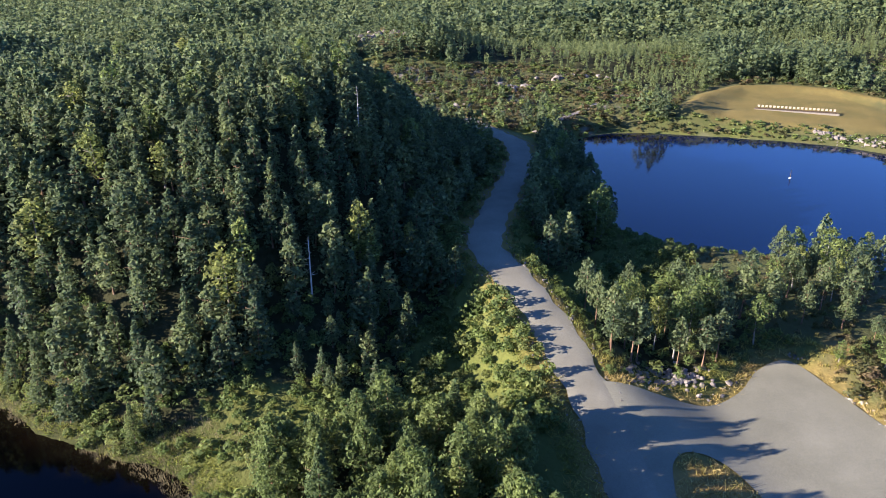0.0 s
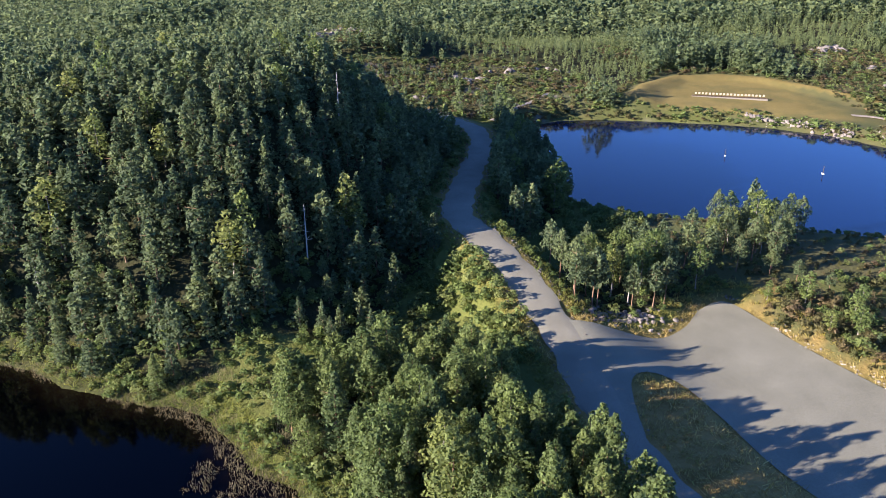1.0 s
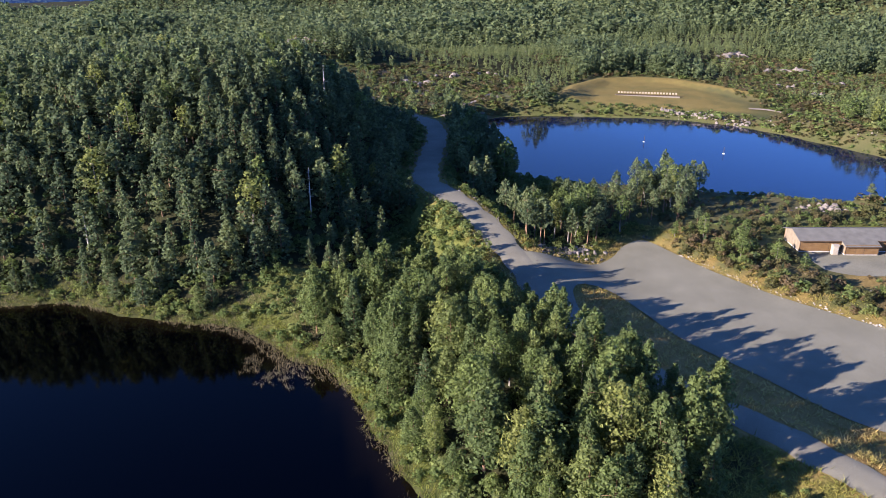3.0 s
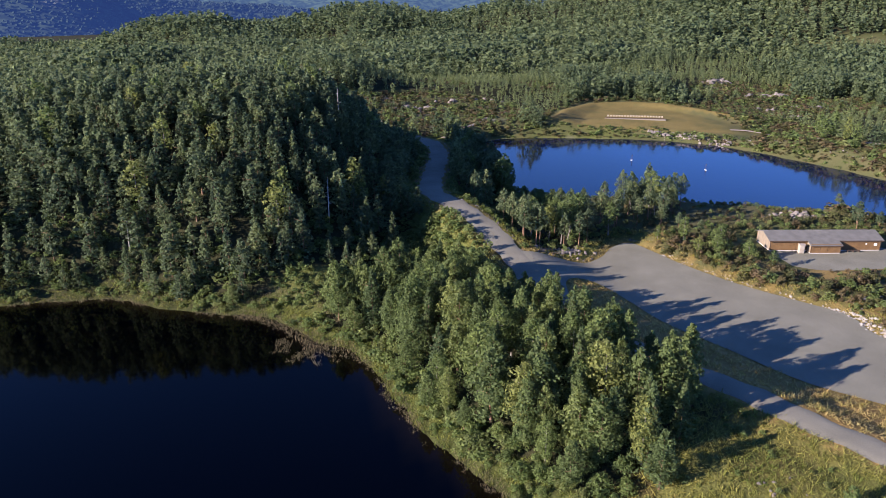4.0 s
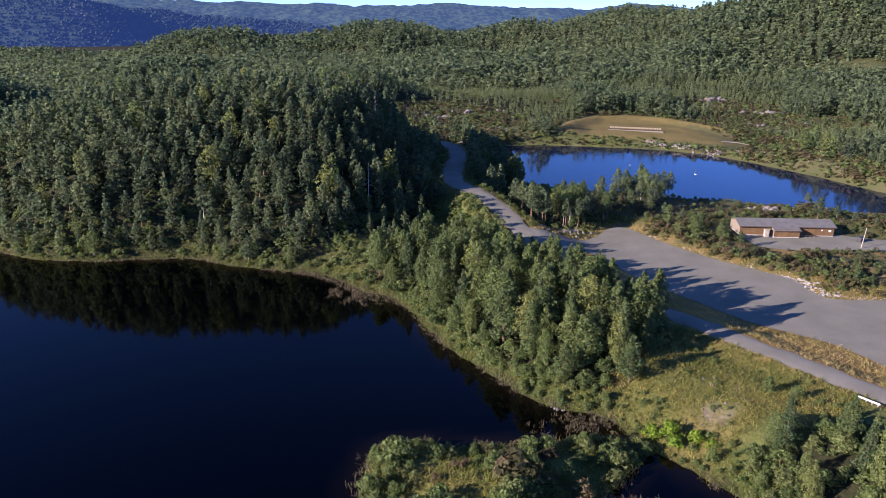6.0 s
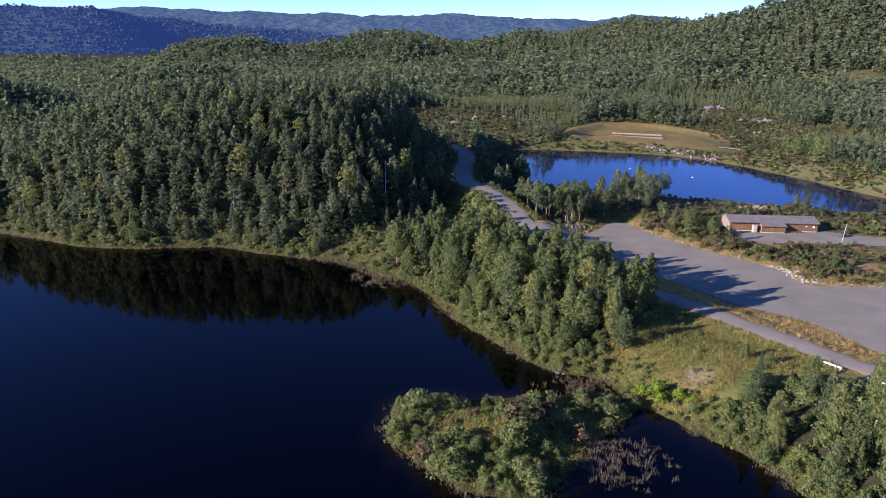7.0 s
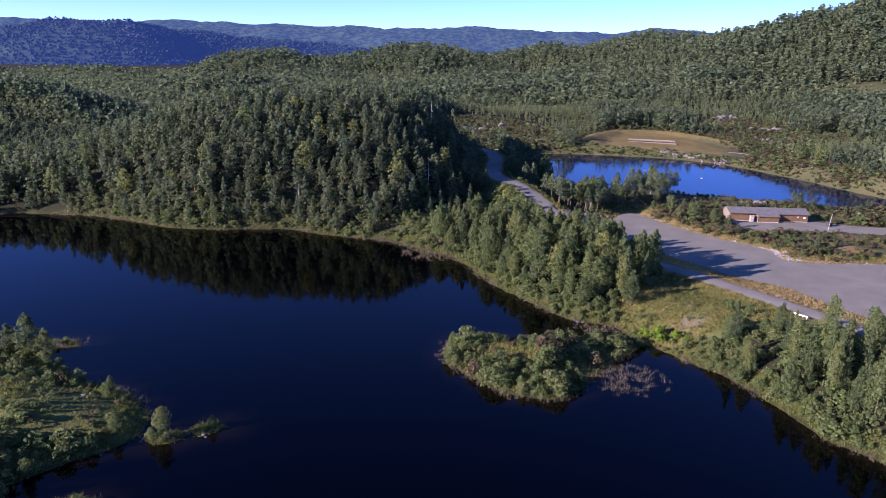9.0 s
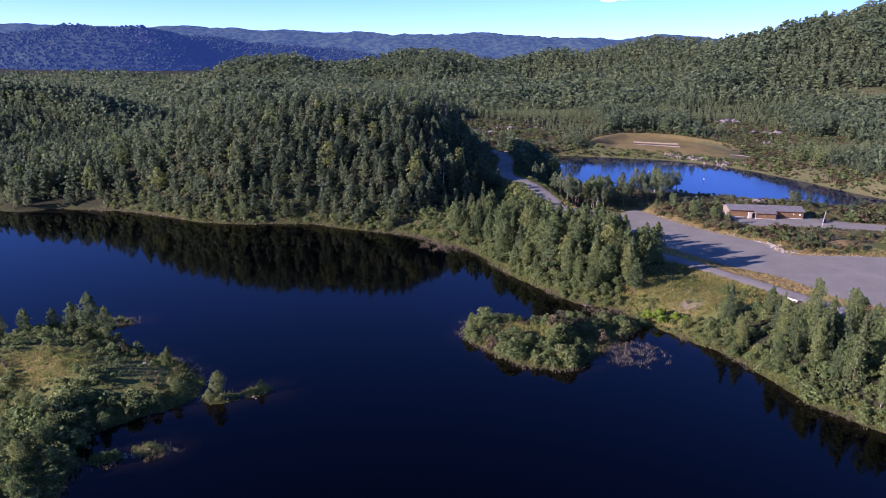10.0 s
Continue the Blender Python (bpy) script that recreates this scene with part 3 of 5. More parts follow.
KINDS = {"pine": (M_PINE, M_BARK), "spruce": (M_SPRUCE, M_BARK), "birch": (M_BIRCH, M_BIRCH_BARK), "bush": (M_BUSH, M_BARK)}
# boughs and tufts of the trees by the water, on the hill, and of the tall ones on the spit
SHAPES = {"near": {"pine": (10, 8, 40, 0.0198), "spruce": (16, 8, 22, 0.0195), "birch": (10, 8, 38, 0.0185), "bush": (5, 6, 20, 0.062)},
          "hill": {"pine": (8, 7, 14, 0.036), "spruce": (13, 7, 9, 0.033), "birch": (8, 7, 12, 0.034), "bush": (4, 5, 12, 0.085)},
          "spit": {"pine": (8, 7, 17, 0.027, 0.42), "spruce": (13, 7, 12, 0.027, 0.10), "birch": (8, 7, 17, 0.026, 0.34), "bush": (4, 5, 12, 0.085)}}
STANDS = ("near", "near", "near", "near", "hill", "hill", "hill", "hill", "spit", "spit", "spit")
NAMES = {"pine": "pine_tree", "spruce": "spruce_tree", "birch": "birch_tree", "bush": "bush"}
LABELS = {"pine": "dark green pine with a rounded crown and bare lower trunk", "spruce": "slender dark green spruce with a pointed top",
          "birch": "light green birch with thin pale trunk", "bush": "low leafy green bush growing on the bank"}
MASTERS = {}


def make_master(kind, stand, seed):
    leafy, bark = KINDS[kind]
    if stand == "near":
        leafy = {"pine": M_NEAR_PINE, "spruce": M_NEAR_SPRUCE}.get(kind, leafy)
    r = np.random.default_rng(seed)
    root = new(NAMES[kind])
    tagged(root, LABELS[kind], "bush" if kind == "bush" else "tree", "bushes by the lakes" if kind == "bush" else "trees of the woods")
    tv, tq = trunk_arrays(r, kind, 0.5 if kind == "bush" else 0.93, 0.03 if kind == "bush" else 0.014)
    t = new("trunk", mesh_of("trunk", tv, tq, [bark], smooth=True))
    cv, cq, cn = crown_arrays(kind, r, *SHAPES[stand][kind])
    c = new("crown", mesh_of("crown", cv, cq, [leafy], normals=cn))
    t.parent = c.parent = root
    return root


def plant(kind, x, y, z, height, wide, turn, which):
    """A tree as a thing of its own."""
    key = (kind, which)
    m = pose(x, y, z, 0, 0, math.degrees(turn)) @ Matrix.Diagonal((height * wide, height * wide, height, 1))
    if key not in MASTERS:
        MASTERS[key] = make_master(kind, STANDS[which], 100 + which * 17 + len(kind))
        MASTERS[key].matrix_basis = m
        return MASTERS[key]
    ob = copy_thing(MASTERS[key], pose(0, 0, 0))
    ob.matrix_basis = m
    return ob


def joined_wood(name, label, spots, kinds, mats, shape, category="trees"):
    """Many trees joined into one object. spots: rows of x, y, z, height, width, turn, kind index, tint."""
    templates = []
    for k, kind in enumerate(kinds):
        for s in range(5):
            r = np.random.default_rng(500 + 10 * k + s)
            templates.append((k, crown_arrays(kind, r, *shape)))
    spots = np.asarray(spots)
    vs, ts, ns, slots, tint, n = [], [], [], [], [], 0
    pick = np.random.default_rng(3).integers(0, 5, len(spots))
    for k in range(len(kinds)):
        for s in range(5):
            rows = spots[(spots[:, 6] == k) & (pick == s)]
            if not len(rows):
                continue
            v, t, nn = templates[k * 5 + s][1]
            ca, sa = np.cos(rows[:, 5])[:, None], np.sin(rows[:, 5])[:, None]
            w = (rows[:, 3] * rows[:, 4])[:, None]
            px = rows[:, 0][:, None] + (v[:, 0] * ca - v[:, 1] * sa) * w
            py = rows[:, 1][:, None] + (v[:, 0] * sa + v[:, 1] * ca) * w
            pz = rows[:, 2][:, None] + v[:, 2][None] * rows[:, 3][:, None]
            vs.append(np.stack([px, py, pz], -1).reshape(-1, 3))
            ns.append(np.stack([nn[:, 0] * ca - nn[:, 1] * sa, nn[:, 0] * sa + nn[:, 1] * ca, nn[:, 2] + 0 * ca], -1).reshape(-1, 3))
            ts.append((t[None] + (n + np.arange(len(rows)) * len(v))[:, None, None]).reshape(-1, 3))
            slots.append(np.full(len(rows) * len(t), k))
            tint.append(np.repeat(rows[:, 7], len(v)))
            n += len(rows) * len(v)
    me = mesh_of(name, np.concatenate(vs), np.concatenate(ts), mats, np.concatenate(slots), {"tint": np.concatenate(tint)}, normals=np.concatenate(ns))
    return tagged(new(name, me), label, category, kind="stuff")


def scatter(x0, x1, y0, y1, gap, seed):
    r = np.random.default_rng(seed)
    gx, gy = np.meshgrid(np.arange(x0, x1, gap), np.arange(y0, y1, gap))
    x = gx.ravel() + r.uniform(-0.48, 0.48, gx.size) * gap
    y = gy.ravel() + r.uniform(-0.48, 0.48, gx.size) * gap
    return x, y, r


def in_valley(x, y):
    """The open wedge of land between the western and the eastern hills."""
    return (x > -85 - 0.44 * (y + 157)) & ((x < -25 + 0.82 * (y + 157)) | (y < 100))


def near_trees():
    """Trees close to the flight: the nearest as things, the others joined."""
    x, y, r = scatter(-260, 200, -110, 262, 4.0, 11)
    keep = (r.uniform(size=x.size) < density(x, y)) & in_valley(x, y)
    x, y = x[keep], y[keep]
    z = ground(x, y)
    n = len(x)
    hill = (y > 80) & (x < 16)
    species = r.uniform(size=n)
    wet = lake_edge(x, y)
    kind = np.where(species < np.where(hill, 0.40, 0.68), 0, np.where(species < np.where(hill, 0.95, 0.80), 1, 2))
    kind = np.where((wet < 7) & (species > 0.6) & ~hill, 2, kind)
    spit = shore(x, y, WOOD_C) < 2
    kind = np.where(spit & (species > 0.68), 2, kind)
    kind = np.where((y < 0) & (species < 0.45), 1, kind)
    h = r.uniform(8.5, 12.5, n) * np.where(hill, 0.87, 1.0) * np.where(spit, 0.92, 1) * np.where(wet < 6, 0.65, 1) * np.where((y < -2) & (y > -30) & (x > 24), 0.8, 1) * np.where(hill & (x > -24) & (y < 100), 0.55, 1)
    wide = r.uniform(0.88, 1.28, n) * np.where(y < 0, 0.74, np.where(spit, 0.85, np.where(hill, 1.13, 1)))
    turn = r.uniform(0, 6.28, n)
    near = np.hypot(x + 5, y - 30) + np.where(y > 200, 200, 0)
    order = np.argsort(near)
    quota, joined = {0: 270, 1: 130, 2: 120}, []
    for i in order:
        k = int(kind[i])
        if quota[k] > 0:
            quota[k] -= 1
            plant(("pine", "spruce", "birch")[k], x[i], y[i], z[i], h[i], wide[i], turn[i], 8 + i % 3 if spit[i] else i % 4 + (4 if y[i] > 82 else 0))
        else:
            joined.append((x[i], y[i], z[i], h[i], wide[i], turn[i], k, r.uniform()))
    joined_wood("wood", "mixed pine and birch wood on the hills round the lakes", joined, ("pine", "spruce", "birch"), (MJ_PINE, MJ_PINE, MJ_BIRCH), (8, 6, 7, 0.048))
    return len(joined)


def far_trees():
    rows = []
    for x0, x1, y0, y1, gap, seed in ((-380, 400, 262, 430, 3.8, 21), (200, 400, 14, 262, 3.9, 22), (-520, -260, 90, 430, 5.0, 23), (-460, 720, 430, 680, 6.2, 24), (400, 660, 200, 430, 6.2, 25), (-560, 640, 680, 930, 7.6, 26)):
        x, y, r = scatter(x0, x1, y0, y1, gap, seed)
        dens = density(x, y)
        open_land = (dens < 0.3) & (y > 235) & (shore(x, y, RANGE) > 3) & (away(x, y, ROAD_S)[0] > 5)
        keep = r.uniform(size=x.size) < np.where(open_land, 0.12 + 0.4 * step(0.30, 0.62, rough(x, y, 12, 85, 2)), dens)
        keep &= in_valley(x, y)
        small = np.where(open_land, 0.38, 1.0)[keep]
        x, y = x[keep], y[keep]
        n = len(x)
        s = r.uniform(size=n)
        stand = np.maximum(step(0.40, 0.60, rough(x, y, 75, 87, 3)), 0.55 * step(400, 450, y))
        h = r.uniform(5.5, 9.5, n) * (1 + 0.3 * (gap > 5.2)) * (0.62 + 0.72 * stand) * small
        rows.append(np.stack([x, y, ground(x, y), h, r.uniform(0.8, 1.15, n) * (1.55 if gap > 5.2 else 1.2), r.uniform(0, 6.28, n), np.where(s < 0.12 + 0.25 * stand, 0, np.where(s < 0.88, 1, 2)), np.clip(0.85 - 0.75 * stand + r.normal(size=n) * 0.2, 0, 1)], 1))
    rows = np.concatenate(rows)
    mid = (rows[:, 0] > -110) & (rows[:, 0] < 320) & (rows[:, 1] < 430)
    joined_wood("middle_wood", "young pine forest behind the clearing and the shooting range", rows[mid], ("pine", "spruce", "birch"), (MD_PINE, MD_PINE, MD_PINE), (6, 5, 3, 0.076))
    rows = rows[~mid]
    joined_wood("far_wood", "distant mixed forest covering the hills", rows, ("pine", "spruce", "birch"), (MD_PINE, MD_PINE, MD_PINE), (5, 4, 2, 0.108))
    return len(rows)


near_trees()
far_trees()

# ---------------------------------------------------------------- scrub, grass, reeds
M_REED = foliage("reed_stems", (0.16, 0.142, 0.09), (0.22, 0.19, 0.122), (0.28, 0.24, 0.155), joined=True)
M_TUFT = foliage("grass_blades", (0.125, 0.165, 0.036), (0.29, 0.27, 0.075), (0.46, 0.35, 0.145), joined=True)
M_HEATH = foliage("heath_twigs", (0.085, 0.10, 0.04), (0.115, 0.11, 0.05), (0.16, 0.12, 0.07), joined=True)


def scrub_cover(x, y):
    """How thick the bushes stand, how high, and which kind: 0 leafy, 1 heath."""
    n = rough(x, y, 7, 81, 3)
    d, e = lake_edge(x, y), far_lake_edge(x, y)
    a = shore(x, y, WOOD_A)
    isles = np.minimum(shore(x, y, ISLE_S), shore(x, y, ISLE_BS))
    c = 0.98 * step(-0.3, 0.2, d) * step(9, 6, d)
    h = np.full_like(x, 1.3)
    kind = np.zeros(x.shape, int)

    def lay(mask, amount, height, which=0):
        nonlocal c, h, kind
        m = mask & (amount * np.ones_like(x) > c)
        c, h, kind = np.where(m, amount, c), np.where(mask, height, h), np.where(mask, which, kind)

    lay(isles < 0, np.where(n > 0.52, 0.5, 0.10), 0.5 + 1.9 * n, np.where(n > 0.5, 0, 1))
    own = shore(x, y, ISLE_S) < 1.5
    c = np.where(own, np.where((n > 0.40) & (bump(x, y, -15, -15, 7, 4, 2) < 0.4), 0.9, 0.2), c)
    h = np.where(own, 0.5 + 4.2 * rough(x, y, 4, 83, 2) ** 1.7, h)
    spit_b = shore(x, y, ISLE_BS) < 0
    lay(spit_b & (y < -38), 0.85, 1.2 + 2.6 * n)
    lay(spit_b & (y >= -38) & (x < -98) & (bump(x, y, -114, -25, 10, 7, 2) < 0.3), 0.8, 0.6 + 2.2 * n, np.where(n > 0.6, 1, 0))
    lay(spit_b & (y >= -38) & (x >= -98), 0.7, 0.4 + 1.3 * n, np.where(n > 0.42, 1, 0))
    lay(a < 1.5, 0.45, 2.2)
    lay(shore(x, y, WOOD_C) < 2, 0.5, 1.6)
    lay(shore(x, y, WOOD_D) < 3, 0.8, 2.2)
    lay(shore(x, y, ROADSIDE) < 1, 0.95, 2.3)
    lay(shore(x, y, MEADOW) < 0, np.where(n > 0.60, 0.5, 0.06), 0.9)
    lay(shore(x, y, LOT_BANK) < 0, np.where(n > 0.36, 0.92, 0.4), 0.7 + 2.4 * n, 1)
    lay(shore(x, y, SPIT_N) < 0, 0.85, 1.2 + 1.6 * n)
    lay(shore(x, y, HEATH) < 0, 0.6, 1.1, 1)
    lay((x > 22) & (x < 34) & (y > 86) & (y < 116), 0.8, 1.2)
    lay((e > 0.3) & (e < 9), 0.85, 1.2)
    lay((x > 118) & (y < 150) & (off_yard(x, y) > 1), np.where(n > 0.34, 0.95, 0.7), 0.7 + 1.9 * n, 1)
    lay((shore(x, y, YARD) < 0) & (n > 0.40), 0.75, 0.5 + 1.5 * n, 1)
    lay((shore(x, y, YARD) < 0) & (x > 116) & (y > 66), 0.85, 0.8 + 2.2 * n, 1)
    lay((x > 150) & (y > 100) & ((shore(x, y, RANGE) > 2) | (x > 180)) & (density(x, y) < 0.5), np.where(n > 0.34, 0.95, 0.75), 0.7 + 1.9 * n, 1)
    lay((y > 240) & (density(x, y) < 0.4) & ((shore(x, y, RANGE) > 2) | (x > 180)), np.where(n > 0.36, 0.93, 0.65), 0.6 + 1.6 * n, 1)
    lay((x > 80) & (x < 126) & (y > 84) & (y < 101), np.where(n > 0.35, 0.9, 0.6), 0.6 + 1.9 * n, 1)
    lay((x < 12) & (y > 70) & (y < 125) & (d > 0) & (d < 14), 0.97, 1.9)
    lay((x > -27) & (x < 10) & (y > 68) & (y < 104) & (a > 1), 0.95, 1.0 + 1.8 * n)
    lay((x > -4) & (x < 26) & (y > 104) & (y < 240), 0.8, 1.7)
    c = np.where(shore(x, y, INLET) < 0, 0.45, c) * (1 - 0.9 * bump(x, y, 104, 41, 8, 5, 2)) * (1 - 0.9 * bump(x, y, 81, 83, 3.5, 4, 2))
    open_ground = step(-0.3, 0.3, d) * step(-0.1, 0.6, e) * step(3.8, 4.8, away(x, y, ROAD_S)[0]) * step(3.4, 4.4, away(x, y, LOWER_S)[0])
    return c * open_ground * step(0.5, 1.8, shore(x, y, LOT_S)) * step(0.3, 1.2, off_yard(x, y)), h, kind


def build_scrub():
    rows, far_rows = [], []
    for x0, x1, y0, y1, gap, seed in ((-145, 130, -110, 152, 1.85, 31), (-20, 300, 152, 375, 2.2, 32), (130, 240, 14, 152, 2.05, 33)):
        x, y, r = scatter(x0, x1, y0, y1, gap, seed)
        c, h, kind = scrub_cover(x, y)
        keep = (r.uniform(size=x.size) < c) & in_valley(x, y)
        x, y, h, kind = x[keep], y[keep], h[keep], kind[keep]
        n = len(x)
        h = h * r.uniform(0.45, 1.35, n) * (1.2 if gap > 2 else 1)
        kind = np.where((kind == 1) & (r.uniform(size=n) < 0.36), 0, kind)
        (rows if gap < 2 else far_rows).append(np.stack([x, y, ground(x, y) - 0.05, h, r.uniform(0.85, 1.6, n) * (1.35 if gap > 2 else 1), r.uniform(0, 6.28, n), kind, r.uniform(size=n)], 1))
    rows = np.concatenate(rows)
    joined_wood("far_scrub", "green and brownish bushes round the far lake", np.concatenate(far_rows), ("bush", "bush"), (MJ_BUSH, M_HEATH), (3, 3, 3, 0.22), "scrub")
    # the largest bushes near the water are things of their own
    near = np.hypot(rows[:, 0] - 0, rows[:, 1] + 15) + np.where(rows[:, 6] == 0, 0, 400) - 12 * rows[:, 3]
    order = np.argsort(near)
    for i in order[:220]:
        x, y, z, h, w, t = rows[i, :6]
        plant("bush", x, y, z, h, w, t, int(i) % 4)
    joined_wood("scrub", "low green bushes and brownish heath covering the banks", rows[order[220:]], ("bush", "bush"), (MJ_BUSH, M_HEATH), (4, 3, 14, 0.096), "scrub")


def blades(r, count, lean, width):
    """A tuft of upright blades, one metre high."""
    v = []
    for _ in range(count):
        a = r.uniform(0, 6.28)
        base = r.normal(size=2) * 0.22
        w = np.array([math.cos(a), math.sin(a)]) * width
        top = base + r.normal(size=2) * lean
        v += [(*(base - w), 0), (*(base + w), 0), (*top, r.uniform(0.6, 1.0))]
    return np.array(v), np.arange(len(v)).reshape(-1, 3)


def build_blades(name, label, rows, mat, count, lean, width, category):
    vs, ts, tint, n = [], [], [], 0
    rows = np.asarray(rows)
    for s in range(6):
        v, t = blades(np.random.default_rng(900 + s), count, lean, width)
        q = rows[s::6]
        ca, sa = np.cos(q[:, 5])[:, None], np.sin(q[:, 5])[:, None]
        w = q[:, 4][:, None]
        vs.append(np.stack([q[:, 0][:, None] + (v[:, 0] * ca - v[:, 1] * sa) * w, q[:, 1][:, None] + (v[:, 0] * sa + v[:, 1] * ca) * w,
                            q[:, 2][:, None] + v[:, 2][None] * q[:, 3][:, None]], -1).reshape(-1, 3))
        ts.append((t[None] + (n + np.arange(len(q)) * len(v))[:, None, None]).reshape(-1, 3))
        tint.append(np.repeat(q[:, 7], len(v)))
        n += len(q) * len(v)
    me = mesh_of(name, np.concatenate(vs), np.concatenate(ts), [mat], fields={"tint": np.concatenate(tint)})
    tagged(new(name, me), label, category, kind="stuff")


def build_reeds():
    x, y, r = scatter(-150, 60, -80, 130, 0.68, 41)
    d = lake_edge(x, y)
    n = rough(x, y, 9, 91, 3)
    bed = np.maximum(bump(x, y, 4, -25, 8, 6, 2), np.maximum(bump(x, y, -22, 60, 9, 6, 2), bump(x, y, 8, -1, 8, 3, 2)))
    c = step(-2.2, -0.4, d) * step(1.6, 0.3, d) * step(0.40, 0.55, n) + 0.85 * bed * (d < 0.5) * step(0.30, 0.50, rough(x, y, 3, 95, 2))
    c = np.maximum(c, 0.95 * (shore(x, y, INLET) < 0) * (d > -3.0) * step(0.2, 0.4, rough(x, y, 4, 97, 2)))
    keep = r.uniform(size=x.size) < c * 0.9
    x, y = x[keep], y[keep]
    m = len(x)
    z = np.maximum(ground(x, y), LAKE_Z) - 0.1
    build_blades("reeds", "pale brown reeds standing along the water's edge", np.stack([x, y, z, r.uniform(0.5, 1.15, m), r.uniform(0.9, 1.5, m), r.uniform(0, 6.28, m), 0 * x, r.uniform(size=m)], 1), M_REED, 13, 0.16, 0.019, "reeds")


def build_grass():
    x, y, r = scatter(-128, 125, -70, 125, 0.72, 51)
    lot, low, main = shore(x, y, LOT_S), away(x, y, LOWER_S)[0], away(x, y, ROAD_S)[0]
    meadow = shore(x, y, MEADOW)
    strip = (lot > 0.3) & ((shore(x, y, STRIP) < 1) | (lot < 2.5))
    verge = (main > 3.6) & (main < 7) & (y > 70)
    n = rough(x, y, 6, 55, 3)
    c = np.where((meadow < 2) | (bump(x, y, -13, -16, 11, 6, 2) > 0.3) | (bump(x, y, -114, -25, 10, 7, 2) > 0.3) | ((lake_edge(x, y) > -0.3) & (lake_edge(x, y) < 5)), 0.9, 0) + np.where(strip, 0.5, 0) + np.where(verge, 0.45, 0) + np.where((lot < 6) & ~strip, 0.6, 0)
    c = c * (lake_edge(x, y) > -0.3) * (lot > 0.3) * (low > 2.9) * (bump(x, y, 28, -7, 3.2, 2.2, 1.5) < 0.4) * (main > 3.5) * (off_yard(x, y) > 0.2)
    keep = r.uniform(size=x.size) < c
    tint = np.where(strip, 0.85 + 0.5 * (n - 0.4), np.where((lot < 6) & (meadow > 2), 0.30 + 0.9 * (n - 0.3), np.where(meadow < 2, 0.16 + 0.8 * (n - 0.3), np.where(shore(x, y, ISLE_S) < 0, 0.28 + 0.8 * (n - 0.4), 0.05 + 0.4 * (n - 0.2)))))
    x, y, tint = x[keep], y[keep], np.clip(tint[keep] + r.normal(size=int(keep.sum())) * 0.12, 0, 1)
    m = len(x)
    build_blades("grass", "tall green and yellowed grass on the banks", np.stack([x, y, ground(x, y) - 0.05, r.uniform(0.35, 0.85, m), r.uniform(1.1, 1.8, m), r.uniform(0, 6.28, m), 0 * x, tint], 1), M_TUFT, 11, 0.32, 0.045, "grass")


build_scrub()
for kind, spots in (("bush", ((-26.2, -6, 3.2), (-24.5, -9, 2.8), (-22.5, -20, 2.0), (-18, -25, 2.4), (-4.5, -12, 2.9), (-0.5, -16, 3.2), (2.5, -13, 2.4), (6.5, -11.5, 2.2), (-12, -7.5, 2.2), (-9, -7, 1.9), (10, -9, 1.8),
                              (-15, -27.5, 1.8), (-98, -50, 3.6), (-100, -57, 4.2), (-104, -63, 4.4), (-109, -46, 3.2), (-108, -58, 3.8), (-94, -38, 2.6), (-88, -33, 2.2), (-112, -38, 3.0), (-105, -30, 2.6), (38, -4, 3.2), (41, -7, 2.8), (22, -15, 2.6), (13, 3, 2.6), (-71.5, -34, 2.3), (-107, 3.5, 0.9), (-105.5, 3.3, 0.7), (-91.5, -22.5, 2.8))),
                     ("spruce", ((90, 39, 4.8), (92.5, 41.5, 5.2), (88, 41.5, 4.4), (93.5, 38, 3.6), (78, 61, 2.6), (72, 75, 2.8), (99, 50, 3.0), (101, 44, 2.6), (75, 70, 2.2), (67, 86, 2.6), (92, 39, 2.6))),
                     ("pine", ((119, 90, 6.2), (121.5, 93, 6.6), (124, 88, 4.8), (127, 84, 3.8), (131, 80, 3.2), (134.5, 78, 3.0), (137, 82, 3.4), (141, 85, 3.6), (146, 88, 4.0), (151, 92, 4.2), (136, 117, 4.6), (137.2, 116.6, 2.8), (72, 98, 5.0), (76, 94, 4.0), (69, 102, 5.5), (-111, -4, 9.6), (-115, -3, 6.8), (-107.5, -5, 7.2), (-119, -3, 5.6), (-124, -5, 6.2), (-129, -6, 6.5), (-91, -21, 3.6), (-11, -28.5, 3.0), (-106, -9, 3.4), (-136, -14, 6.0))),
                     ("birch", ((-106, -44, 5.0), (-103, -48, 4.4), (-108, -53, 5.4), (-104, -58, 4.8), (-101, -66, 5.0), (-111, -38, 4.2), (-79, -36, 5.2), (-80.5, -37, 2.6), (63, 92, 3.6), (67, 80, 4.4), (71.5, 79, 5.4), (74, 84, 5.0), (69, 90, 5.8), (77, 75, 4.6), (80, 70, 3.8), (78, 88, 4.6), (-86.5, -35, 3.4), (-103, -52, 5.0), (-96, -45, 3.6), (-108, -67, 5.6), (31, -16, 5.5)))):
    for k, (x, y, h) in enumerate(spots):
        plant(kind, x, y, float(ground(np.array([x]), np.array([y]))[0]) - 0.05, h, 1.25 if kind != "bush" else 0.75, k * 1.7, 8 + k % 3 if kind == "pine" and x > 60 else k % 4 + (4 if y > 60 else 0))
build_reeds()
build_grass()

# ---------------------------------------------------------------- stones
M_STONE = plain("granite", (0.095, 0.085, 0.075), (0.245, 0.215, 0.185), 0.9, 0.85, 0.25, 0.8)
